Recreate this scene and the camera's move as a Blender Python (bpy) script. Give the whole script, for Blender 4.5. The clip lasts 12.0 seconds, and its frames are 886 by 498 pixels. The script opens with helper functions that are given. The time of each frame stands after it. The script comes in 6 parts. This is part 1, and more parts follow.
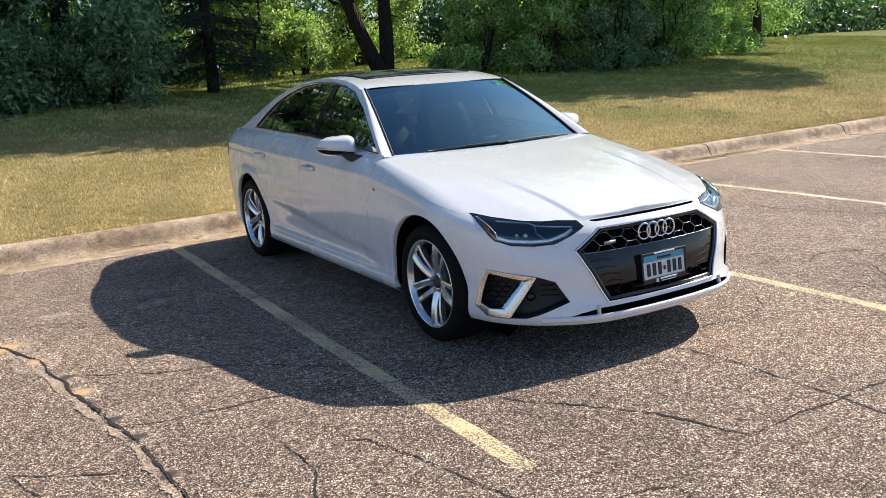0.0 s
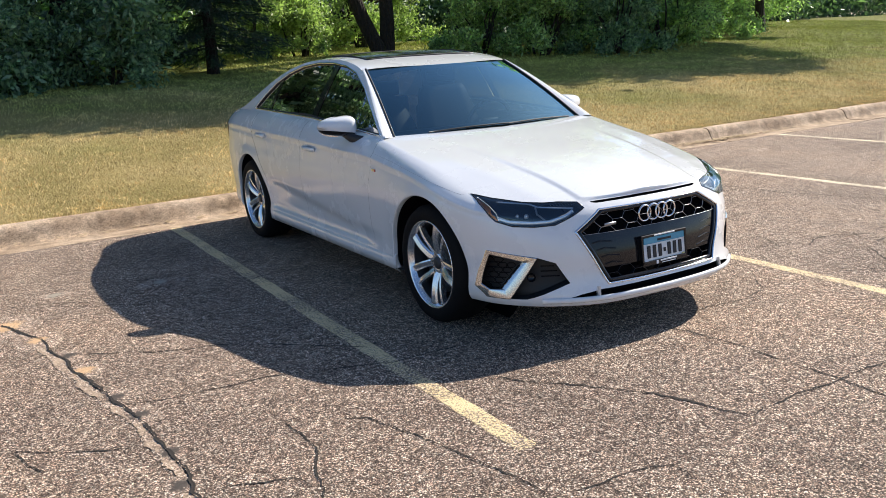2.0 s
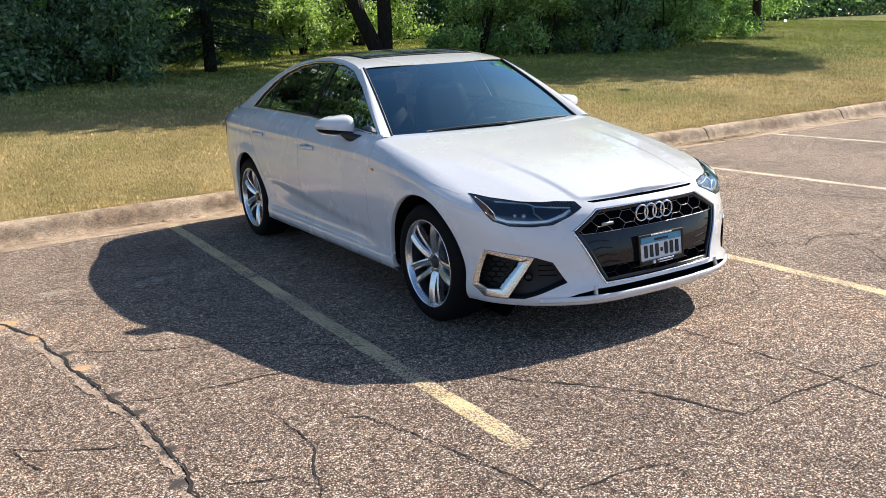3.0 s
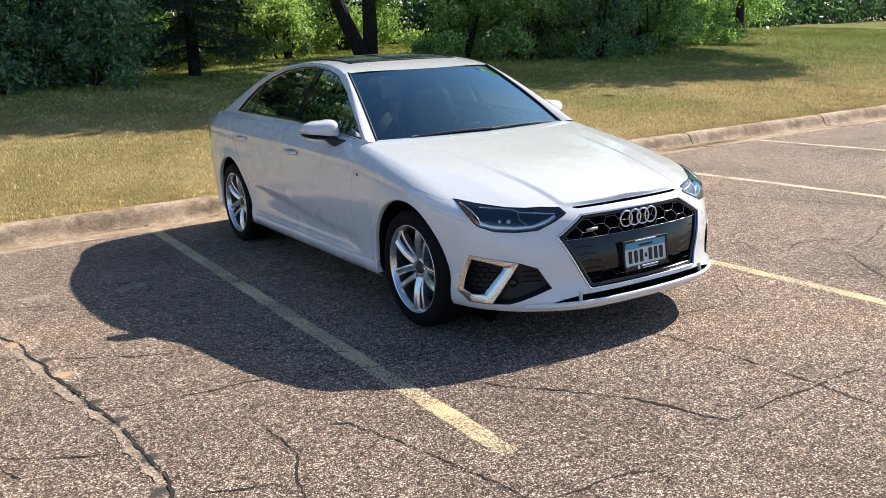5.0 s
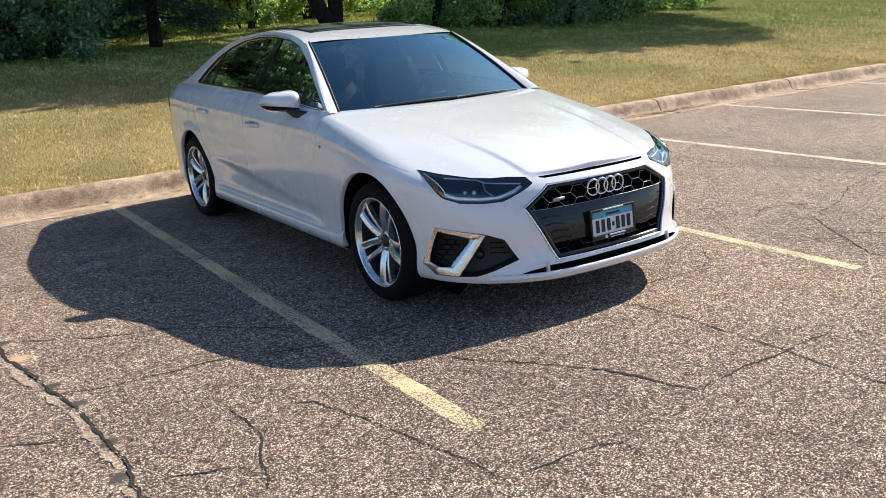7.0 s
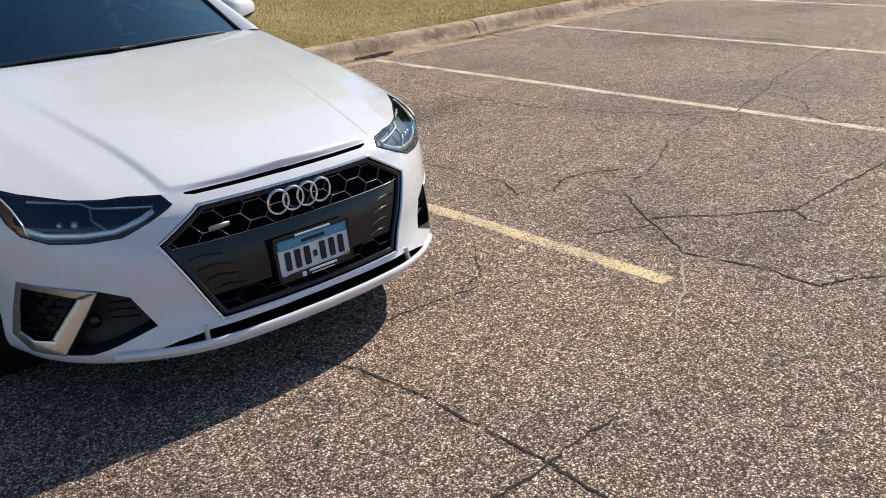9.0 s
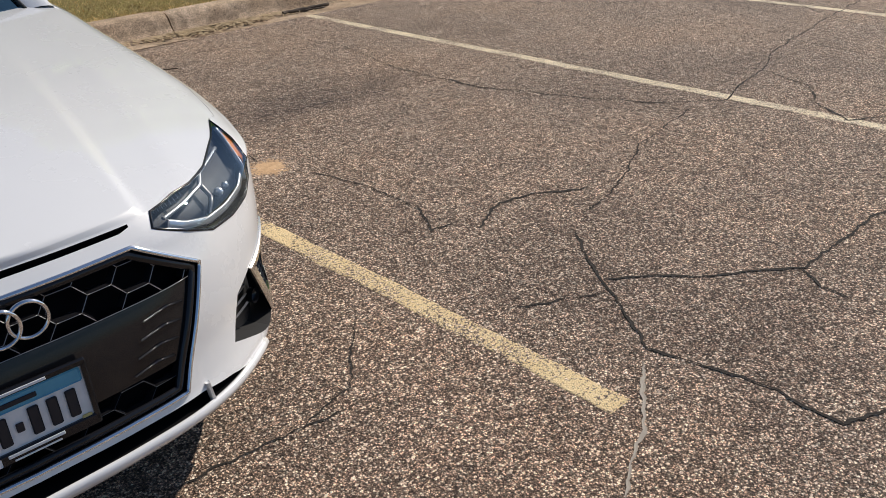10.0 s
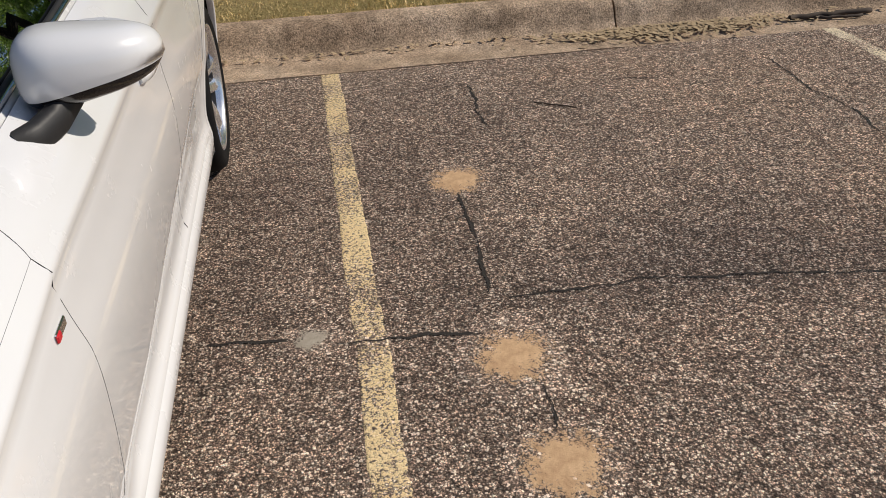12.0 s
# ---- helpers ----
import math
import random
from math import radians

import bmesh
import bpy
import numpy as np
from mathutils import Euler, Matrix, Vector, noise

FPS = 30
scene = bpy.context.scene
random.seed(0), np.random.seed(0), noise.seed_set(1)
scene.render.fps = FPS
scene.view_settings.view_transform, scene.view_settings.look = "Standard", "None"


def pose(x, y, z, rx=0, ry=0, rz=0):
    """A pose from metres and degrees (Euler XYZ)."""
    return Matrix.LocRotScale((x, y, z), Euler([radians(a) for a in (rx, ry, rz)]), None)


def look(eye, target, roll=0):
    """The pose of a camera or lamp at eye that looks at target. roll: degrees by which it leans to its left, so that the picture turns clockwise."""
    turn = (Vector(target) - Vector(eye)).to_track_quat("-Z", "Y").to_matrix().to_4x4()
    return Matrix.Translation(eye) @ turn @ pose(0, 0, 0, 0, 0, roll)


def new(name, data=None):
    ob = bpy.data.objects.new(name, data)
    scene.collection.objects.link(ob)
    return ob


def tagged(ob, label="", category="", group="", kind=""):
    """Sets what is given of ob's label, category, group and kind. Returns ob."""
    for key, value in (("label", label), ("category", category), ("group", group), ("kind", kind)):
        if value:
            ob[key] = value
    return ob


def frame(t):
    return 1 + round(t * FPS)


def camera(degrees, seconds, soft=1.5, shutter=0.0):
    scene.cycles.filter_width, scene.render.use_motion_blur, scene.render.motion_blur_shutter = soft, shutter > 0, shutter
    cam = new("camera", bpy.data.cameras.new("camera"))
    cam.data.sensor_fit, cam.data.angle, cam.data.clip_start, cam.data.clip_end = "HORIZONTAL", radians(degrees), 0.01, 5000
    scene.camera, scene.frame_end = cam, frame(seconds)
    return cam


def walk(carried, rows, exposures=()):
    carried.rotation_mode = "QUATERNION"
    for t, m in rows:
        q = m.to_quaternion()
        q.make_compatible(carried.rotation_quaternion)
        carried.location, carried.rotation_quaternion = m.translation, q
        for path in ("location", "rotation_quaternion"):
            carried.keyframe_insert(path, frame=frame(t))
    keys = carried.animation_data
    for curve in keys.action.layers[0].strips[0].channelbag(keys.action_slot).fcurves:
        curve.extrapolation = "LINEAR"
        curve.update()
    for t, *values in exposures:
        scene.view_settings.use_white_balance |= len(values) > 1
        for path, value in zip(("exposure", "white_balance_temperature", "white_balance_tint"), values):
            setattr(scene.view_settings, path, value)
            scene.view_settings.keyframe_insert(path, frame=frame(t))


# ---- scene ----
cam = camera(55.3, 12.0, soft=0.8)
PATH = [
    (0, (0.079, 0.162, 1.488), (1.062, 1.849, 1.054), -3.5),
    (0.5, (0.089, 0.168, 1.482), (1.073, 1.852, 1.042), -3.5),
    (1, (0.089, 0.171, 1.482), (1.073, 1.853, 1.028), -3.4),
    (1.5, (0.073, 0.16, 1.482), (1.053, 1.84, 1.018), -3.3),
    (2, (0.067, 0.156, 1.474), (1.045, 1.836, 1.003), -3.2),
    (2.5, (0.056, 0.144, 1.478), (1.037, 1.821, 1.003), -3.1),
    (3, (0.06, 0.15, 1.481), (1.043, 1.825, 1.006), -3.0),
    (5, (0.069, 0.16, 1.482), (1.084, 1.819, 1.016), -2.7),
    (5.5, (0.081, 0.163, 1.486), (1.108, 1.811, 1.008), -2.7),
    (6, (0.095, 0.165, 1.486), (1.129, 1.805, 0.994), -2.8),
    (6.5, (0.105, 0.162, 1.488), (1.141, 1.794, 0.976), -2.9),
    (6.7, (0.107, 0.164, 1.485), (1.149, 1.789, 0.963), -3.1),
    (8.3, (0.874, 0.641, 1.442), (2.056, 2.114, 0.784), -3.7),
    (8.5, (1.091, 0.691, 1.439), (2.297, 2.131, 0.754), -3.7),
    (9, (1.646, 0.935, 1.470), (2.898, 2.300, 0.716), -2.9),
    (9.5, (2.209, 1.262, 1.477), (3.488, 2.569, 0.665), -2.2),
    (10, (2.790, 1.586, 1.454), (4.022, 2.883, 0.561), -2.0),
    (10.5, (3.278, 2.018, 1.456), (4.363, 3.408, 0.513), -1.5),
    (11, (3.785, 2.448, 1.436), (4.627, 3.993, 0.485), -2.0),
    (11.5, (4.120, 3.011, 1.437), (4.675, 4.662, 0.453), -2.4),
    (12, (4.380, 3.593, 1.433), (4.626, 5.294, 0.411), -2.3),
]
walk(cam, [(t, look(eye, target, roll)) for t, eye, target, roll in PATH], [(0, 0.62, 6550, 10), (6.7, 0.62, 6550, 10), (8.5, 0.4, 6500, 10), (9.5, -0.12, 6600, 10), (10.3, -0.24, 6750, 11), (11.2, -0.44, 6850, 12), (12, -0.42, 6700, 11)])

# ---- daylight: a clear sky and a sun that stands to the right of the car ----
SUN = Vector((1.25, 0.12, 1.0)).normalized()
world = bpy.data.worlds.new("clear_sky")
scene.world = world
world.use_nodes = True
wn = world.node_tree
sky = wn.nodes.new("ShaderNodeTexSky")
sky.sky_type, sky.sun_disc = "NISHITA", False
sky.sun_elevation = math.asin(SUN.z)
sky.sun_rotation = math.atan2(SUN.x, SUN.y)
sky.ozone_density = 3.5
blue = wn.nodes.new("ShaderNodeMix")
blue.data_type, blue.blend_type = "RGBA", "MULTIPLY"
blue.inputs[0].default_value, blue.inputs[7].default_value = 1.0, (0.91, 1.0, 1.10, 1.0)
wn.links.new(sky.outputs["Color"], blue.inputs[6])
wn.links.new(blue.outputs[2], wn.nodes["Background"].inputs["Color"])
wn.nodes["Background"].inputs["Strength"].default_value = 0.09
sun = new("sun", bpy.data.lights.new("sun", "SUN"))
sun.data.energy, sun.data.angle, sun.data.color = 4.85, radians(0.53), (1.0, 0.93, 0.83)
sun.matrix_world = look(SUN * 60, (0, 0, 0))

# ---- materials ----
class Net:
    """A node tree written in short lines."""

    def __init__(self, name):
        self.mat = bpy.data.materials.new(name)
        self.mat.use_nodes = True
        self.t = self.mat.node_tree
        self.bsdf = self.t.nodes["Principled BSDF"]
        self.where = self.t.nodes.new("ShaderNodeTexCoord").outputs["Object"]

    def node(self, kind, **inputs):
        n = self.t.nodes.new("ShaderNode" + kind)
        for k, v in inputs.items():
            self.put(n.inputs[k.replace("_", " ")], v)
        return n

    def put(self, socket, v):
        if isinstance(v, bpy.types.NodeSocket):
            self.t.links.new(v, socket)
        else:
            socket.default_value = v

    def noise(self, scale, detail=4.0, rough=0.6, at=None):
        return self.node("TexNoise", Vector=at or self.where, Scale=scale, Detail=detail, Roughness=rough).outputs["Fac"]

    def voronoi(self, scale, feature="F1", at=None):
        n = self.node("TexVoronoi", Vector=at or self.where, Scale=scale)
        n.feature = feature
        return n

    def ramp(self, fac, *stops):
        n = self.node("ValToRGB", Fac=fac)
        e = n.color_ramp.elements
        while len(e) < len(stops):
            e.new(0.5)
        for el, (p, c) in zip(e, stops):
            el.position = p
            el.color = (*c, 1) if isinstance(c, tuple) else (c, c, c, 1)
        return n.outputs["Color"]

    def mix(self, fac, a, b, how="MIX"):
        n = self.t.nodes.new("ShaderNodeMix")
        n.data_type, n.blend_type = "RGBA", how
        for i, v in ((0, fac), (6, a), (7, b)):
            self.put(n.inputs[i], (*v, 1) if isinstance(v, tuple) else v)
        return n.outputs[2]

    def math(self, how, a, b=0.0, c=0.0):
        n = self.t.nodes.new("ShaderNodeMath")
        n.operation = how
        for i, v in enumerate((a, b, c)):
            self.put(n.inputs[i], v)
        return n.outputs[0]

    def bump(self, height, strength, distance):
        n = self.node("Bump", Height=height, Strength=strength, Distance=distance)
        self.put(self.bsdf.inputs["Normal"], n.outputs["Normal"])

    def set(self, **inputs):
        for k, v in inputs.items():
            self.put(self.bsdf.inputs[k.replace("_", " ")], (*v, 1) if isinstance(v, tuple) and len(v) == 3 else v)
        return self.mat


def plain(name, colour, rough=0.5, metal=0.0, vary=0.12, scale=40.0, bump=0.0, **more):
    """A surface with light mottling in colour and gloss."""
    n = Net(name)
    f = n.noise(scale)
    dark = tuple(c * (1 - vary) for c in colour)
    lite = tuple(min(1, c * (1 + vary)) for c in colour)
    n.set(Base_Color=n.mix(f, dark, lite), Metallic=metal,
          Roughness=n.math("MULTIPLY_ADD", n.noise(scale * 0.3), 0.25 * rough, rough * 0.87), **more)
    if bump:
        n.bump(f, bump, 0.002)
    return n.mat


def car_paint():
    n = Net("white_car_paint")
    dust = n.noise(3.0, 6, 0.65)
    n.set(Base_Color=n.mix(dust, (0.82, 0.825, 0.83), (0.77, 0.775, 0.78)), Roughness=n.math("MULTIPLY_ADD", dust, 0.1, 0.22),
          Coat_Weight=1.0, Coat_Roughness=0.045, Coat_IOR=1.52, Specular_IOR_Level=0.5)
    return n.mat


def asphalt_colour(n):
    """Weathered asphalt: pale stone chips in dark brown binder, with stains metres wide."""
    shake = n.node("TexNoise", Vector=n.where, Scale=170.0, Detail=2.0)
    push = n.node("VectorMath", Vector=shake.outputs["Color"])
    push.operation = "MULTIPLY_ADD"
    push.inputs[1].default_value, push.inputs[2].default_value = (0.011, 0.011, 0.0), (-0.0055, -0.0055, 0.0)
    at = n.node("VectorMath", Vector=n.where)
    n.t.links.new(push.outputs[0], at.inputs[1])
    chips = n.voronoi(165.0, at=at.outputs[0])
    big = n.voronoi(78.0, at=at.outputs[0])
    tone = n.ramp(n.node("SeparateColor", Color=chips.outputs["Color"]).outputs[0],
                  (0.0, (0.19, 0.134, 0.105)), (0.40, (0.38, 0.275, 0.213)), (0.72, (0.78, 0.575, 0.425)), (0.90, (1.0, 0.87, 0.71)))
    gap = n.ramp(chips.outputs["Distance"], (0.24, 1.06), (0.60, 0.20))
    col = n.mix(1.0, tone, gap, "MULTIPLY")
    col = n.mix(1.0, col, n.ramp(n.noise(320.0, 2, 0.7), (0.32, 0.62), (0.66, 1.28)), "MULTIPLY")
    white = n.math("MULTIPLY", n.math("GREATER_THAN", n.node("SeparateColor", Color=big.outputs["Color"]).outputs[1], 0.80),
                   n.math("LESS_THAN", big.outputs["Distance"], 0.36))
    col = n.mix(n.math("MULTIPLY", white, 0.85), col, (0.88, 0.76, 0.62))
    stain = n.ramp(n.noise(0.55, 5, 0.6), (0.32, (0.74, 0.71, 0.71)), (0.48, (1.02, 0.985, 0.97)), (0.68, (1.22, 1.12, 1.04)))
    col = n.mix(1.0, col, stain, "MULTIPLY")
    spots = n.ramp(n.noise(5.0, 5, 0.7), (0.3, 0.9), (0.6, 1.25))
    bay = n.node("VectorMath", Vector=n.node("Mapping", Vector=n.where, Location=(-4.8, -13.6, 0.0), Scale=(0.84, 2.35, 0.0)).outputs[0])
    bay.operation = "LENGTH"
    oil = n.ramp(n.math("ADD", bay.outputs["Value"], n.math("MULTIPLY_ADD", n.noise(2.6, 5, 0.7), 1.6, -0.8)), (0.25, (0.60, 0.61, 0.64)), (1.0, 1.0))
    col = n.mix(1.0, col, oil, "MULTIPLY")
    clump = n.ramp(n.noise(26.0, 4, 0.8), (0.36, 0.62), (0.64, 1.36))
    col = n.mix(1.0, col, clump, "MULTIPLY")
    return n.mix(1.0, col, spots, "MULTIPLY"), chips.outputs["Distance"]


def asphalt():
    n = Net("weathered_asphalt")
    col, d = asphalt_colour(n)
    n.bump(n.math("SUBTRACT", n.noise(30.0, 3), d), 0.9, 0.008)
    return n.set(Base_Color=col, Roughness=0.88, Specular_IOR_Level=0.3)


def line_paint(name, dull, fresh):
    n = Net(name)
    col, d = asphalt_colour(n)
    wear = n.math("ADD", n.math("MULTIPLY", n.noise(2.2, 4, 0.6), 0.55), n.math("MULTIPLY", n.noise(85.0, 3, 0.75), 0.78))
    hole = n.ramp(n.math("ADD", wear, n.math("MULTIPLY", d, 0.18)), (0.735, 0.0), (0.82, 1.0))
    yellow = n.mix(n.noise(9.0), dull, fresh)
    n.bump(n.math("SUBTRACT", n.noise(30.0, 3), d), 0.6, 0.005)
    return n.set(Base_Color=n.mix(hole, yellow, col), Roughness=0.8)


def concrete():
    n = Net("weathered_kerb_concrete")
    a = n.ramp(n.noise(1.6, 6, 0.7), (0.32, (0.30, 0.205, 0.13)), (0.52, (0.52, 0.385, 0.265)), (0.72, (0.70, 0.55, 0.41)))
    g = n.mix(1.0, n.ramp(n.noise(95.0, 3, 0.7), (0.35, 0.42), (0.62, 1.25)), n.ramp(n.noise(7.0, 5, 0.7), (0.3, 0.55), (0.6, 1.15)), "MULTIPLY")
    pit = n.ramp(n.voronoi(55.0).outputs["Distance"], (0.10, 0.55), (0.30, 1.08))
    g = n.mix(1.0, g, pit, "MULTIPLY")
    n.bump(n.noise(120.0, 4), 0.7, 0.008)
    return n.set(Base_Color=n.mix(1.0, a, g, "MULTIPLY"), Roughness=0.92, Specular_IOR_Level=0.25)


def soil_lawn():
    n = Net("dry_lawn_soil")
    a = n.ramp(n.noise(0.45, 5, 0.6), (0.30, (0.27, 0.235, 0.08)), (0.5, (0.45, 0.355, 0.15)), (0.7, (0.60, 0.465, 0.23)))
    xyz = n.node("SeparateXYZ", Vector=n.where)
    far = n.math("ADD", n.math("MULTIPLY_ADD", xyz.outputs[1], 0.080, -0.90), n.math("MULTIPLY", xyz.outputs[0], 0.009))
    a = n.mix(n.ramp(n.math("ADD", n.noise(0.5, 5, 0.65), far), (0.50, 0.0), (0.90, 0.85)), a, (0.20, 0.22, 0.07))
    g = n.ramp(n.noise(60.0, 4, 0.8), (0.3, 0.5), (0.65, 1.2))
    n.bump(n.noise(40.0, 5, 0.8), 1.0, 0.04)
    return n.set(Base_Color=n.mix(1.0, a, g, "MULTIPLY"), Roughness=1.0, Specular_IOR_Level=0.1)


def blades():
    n = Net("grass_blades")
    rnd = n.node("NewGeometry").outputs["Random Per Island"]
    dry = n.ramp(rnd, (0.0, (0.48, 0.345, 0.145)), (0.4, (0.76, 0.555, 0.25)), (1.0, (0.90, 0.70, 0.38)))
    green = n.ramp(rnd, (0.0, (0.24, 0.28, 0.06)), (1.0, (0.72, 0.72, 0.22)))
    xyz = n.node("SeparateXYZ", Vector=n.where)
    far = n.math("ADD", n.math("MULTIPLY_ADD", xyz.outputs[1], 0.080, -0.90), n.math("MULTIPLY", xyz.outputs[0], 0.009))
    patch = n.ramp(n.math("ADD", n.noise(0.5, 5, 0.65), far), (0.54, 0.0), (0.90, 1.0))
    tuft = n.mix(1.0, n.ramp(n.noise(7.0, 4, 0.75), (0.36, 0.52), (0.62, 1.45)), n.ramp(n.noise(1.7, 4, 0.7), (0.36, 0.76), (0.6, 1.22)), "MULTIPLY")
    return n.set(Base_Color=n.mix(1.0, n.mix(patch, dry, green), tuft, "MULTIPLY"), Roughness=0.7, Specular_IOR_Level=0.15)


def leaf(name, dark, lite):
    n = Net(name)
    rnd = n.node("NewGeometry").outputs["Random Per Island"]
    col = n.ramp(rnd, (0.0, dark), (0.7, lite), (1.0, tuple(c * 1.35 for c in lite)))
    glow = n.node("BsdfTranslucent", Color=n.mix(1.0, col, (1.15, 1.35, 0.7), "MULTIPLY"))
    both = n.node("MixShader", Fac=0.45)
    n.set(Base_Color=col, Roughness=0.38, Specular_IOR_Level=0.6)
    n.t.links.new(n.bsdf.outputs[0], both.inputs[1])
    n.t.links.new(glow.outputs[0], both.inputs[2])
    n.t.links.new(both.outputs[0], n.t.nodes["Material Output"].inputs["Surface"])
    return n.mat


def bark():
    n = Net("dark_bark")
    w = n.node("TexWave", Vector=n.where, Scale=5.0, Distortion=9.0, Detail=4.0)
    n.bump(w.outputs["Fac"], 1.0, 0.03)
    return n.set(Base_Color=n.mix(n.noise(14.0), (0.014, 0.011, 0.009), (0.045, 0.036, 0.03)), Roughness=0.95)


def glass(name, tint, gain=1.0, sheen=(1.0, 1.0, 1.0), rough=0.0):
    """Tinted sheet glass: clear through, mirror-like at a slant."""
    n = Net(name)
    fres = n.node("Fresnel", IOR=1.5).outputs[0]
    see = n.node("BsdfTransparent", Color=(*tint, 1))
    shine = n.node("BsdfGlossy", Color=(*sheen, 1), Roughness=rough)
    m = n.node("MixShader", Fac=n.math("MULTIPLY_ADD", fres, gain, 0.02 * gain))
    n.t.links.new(see.outputs[0], m.inputs[1])
    n.t.links.new(shine.outputs[0], m.inputs[2])
    n.t.links.new(m.outputs[0], n.t.nodes["Material Output"].inputs["Surface"])
    return n.mat


PAINT, ASPHALT, LINE, CONCRETE = car_paint(), asphalt(), line_paint("worn_yellow_line_paint", (0.76, 0.55, 0.27), (0.86, 0.69, 0.41)), concrete()
FAR_LINE = line_paint("worn_cream_line_paint", (0.80, 0.65, 0.41), (0.90, 0.78, 0.57))
SOIL, BLADES, BARK = soil_lawn(), blades(), bark()
BLACK_GLOSS = plain("gloss_black_plastic", (0.012, 0.012, 0.014), 0.12, scale=8)
BLACK_MATT = plain("matt_black_plastic", (0.018, 0.018, 0.019), 0.55, bump=0.2)
# near-black that puts deep shade into gaps, arches, intakes and the underbody
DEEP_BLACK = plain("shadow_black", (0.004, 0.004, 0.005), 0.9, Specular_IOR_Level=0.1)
RUBBER = plain("tyre_rubber", (0.007, 0.007, 0.0075), 0.75, bump=0.4, scale=90, Specular_IOR_Level=0.15)
CHROME = plain("bright_chrome", (0.82, 0.83, 0.85), 0.08, 1.0, vary=0.03)
SATIN = plain("satin_silver_trim", (0.72, 0.71, 0.69), 0.22, 1.0, vary=0.05)
ALLOY = plain("silver_alloy", (0.82, 0.83, 0.85), 0.24, 0.9, vary=0.06)
BARREL = plain("dark_barrel", (0.06, 0.06, 0.065), 0.45, 0.6)
STEEL = plain("brushed_disc_steel", (0.35, 0.34, 0.33), 0.4, 1.0)
SEAM = plain("seam_shadow", (0.03, 0.03, 0.033), 0.9)
# paler copy of SEAM: bounced sunlight in the bonnet gap put into its colour
SOFT_SEAM = plain("pale_seam", (0.20, 0.20, 0.21), 0.9)
FRONT_GLASS = glass("front_side_glass", (0.17, 0.20, 0.19), 0.42)
DIM_EDGE = plain("dim_mesh_edge", (0.38, 0.38, 0.40), 0.3, 0.9)
LAMP_RIB = plain("lamp_rib", (0.30, 0.32, 0.35), 0.35, 0.5)
WINDSCREEN = glass("windscreen_glass", (0.60, 0.72, 0.74), 2.5, (0.50, 0.84, 0.95))
PRIVACY = glass("side_window_glass", (0.08, 0.09, 0.09), 0.42)
LENS = glass("lamp_lens", (0.90, 0.94, 0.98), 1.15, (0.70, 0.88, 1.0))
AMBER = plain("amber_reflector", (0.66, 0.19, 0.014), 0.35)
LAMP_DARK = plain("lamp_housing", (0.022, 0.027, 0.037), 0.5, Specular_IOR_Level=0.2)
LAMP_LIGHT = plain("lamp_silver", (0.78, 0.80, 0.83), 0.25, 0.7)
SEAT = plain("dark_seat_leather", (0.014, 0.014, 0.016), 0.5, bump=0.3)
CABIN = plain("dark_cabin_trim", (0.022, 0.023, 0.026), 0.6, bump=0.2)
CABIN_PALE = plain("pale_cabin_trim", (0.35, 0.36, 0.37), 0.5)
PLATE_WHITE = plain("plate_white", (0.80, 0.82, 0.83), 0.45)
PLATE_BLUE = plain("plate_blue", (0.10, 0.35, 0.50), 0.45)
PLATE_INK = plain("plate_ink", (0.01, 0.012, 0.02), 0.5)
RED = plain("red_enamel", (0.55, 0.02, 0.03), 0.3)


def sand(name, dark, lite, tight=4.4):
    """Sand thinning out to bare asphalt round the middle of its patch."""
    n = Net(name)
    local = n.where
    n.where = n.node("NewGeometry").outputs["Position"]
    col, d = asphalt_colour(n)
    n.where = local
    far = n.node("VectorMath", Vector=n.node("Mapping", Vector=n.where, Scale=(1.0, 1.0, 0.0)).outputs[0])
    far.operation = "LENGTH"
    edge = n.math("ADD", n.math("MULTIPLY", far.outputs["Value"], tight), n.math("MULTIPLY_ADD", n.noise(38.0, 4, 0.75), 0.7, 0.15))
    edge = n.math("ADD", edge, n.math("MULTIPLY_ADD", n.noise(16.0, 3, 0.6), 0.55, -0.55))
    edge = n.math("ADD", edge, n.math("MULTIPLY_ADD", d, 0.35, 0.12))
    tone = n.ramp(n.noise(22.0, 4, 0.7), (0.3, dark), (0.7, lite))
    n.bump(n.noise(60.0, 4, 0.8), 0.8, 0.004)
    return n.set(Base_Color=n.mix(n.ramp(edge, (0.85, 0.0), (1.5, 1.0)), tone, col), Roughness=0.95)


SAND = sand("dry_sand", (0.46, 0.28, 0.15), (0.70, 0.47, 0.27))
DUST = sand("pale_dust", (0.30, 0.26, 0.20), (0.42, 0.37, 0.30), 9.5)
GREY_DUST = plain("grey_dust", (0.42, 0.37, 0.31), 0.95, vary=0.3, scale=30)
CRACK = plain("crack_dirt", (0.028, 0.023, 0.019), 1.0, vary=0.4)
TAR = sand("tar_filled_asphalt", (0.05, 0.04, 0.033), (0.09, 0.072, 0.06), 11.0)
SAND_SMALL = sand("dry_sand_spot", (0.46, 0.28, 0.15), (0.70, 0.47, 0.27), 8.0)


def sandy_crack():
    n = Net("sandy_crack_fill")
    col, d = asphalt_colour(n)
    f = n.ramp(n.math("ADD", n.noise(11.0, 5, 0.7), n.math("MULTIPLY", d, 0.2)), (0.42, 0.85), (0.72, 0.05))
    n.bump(n.noise(60.0, 4), 0.6, 0.005)
    return n.set(Base_Color=n.mix(f, col, (0.46, 0.34, 0.235)), Roughness=0.95)


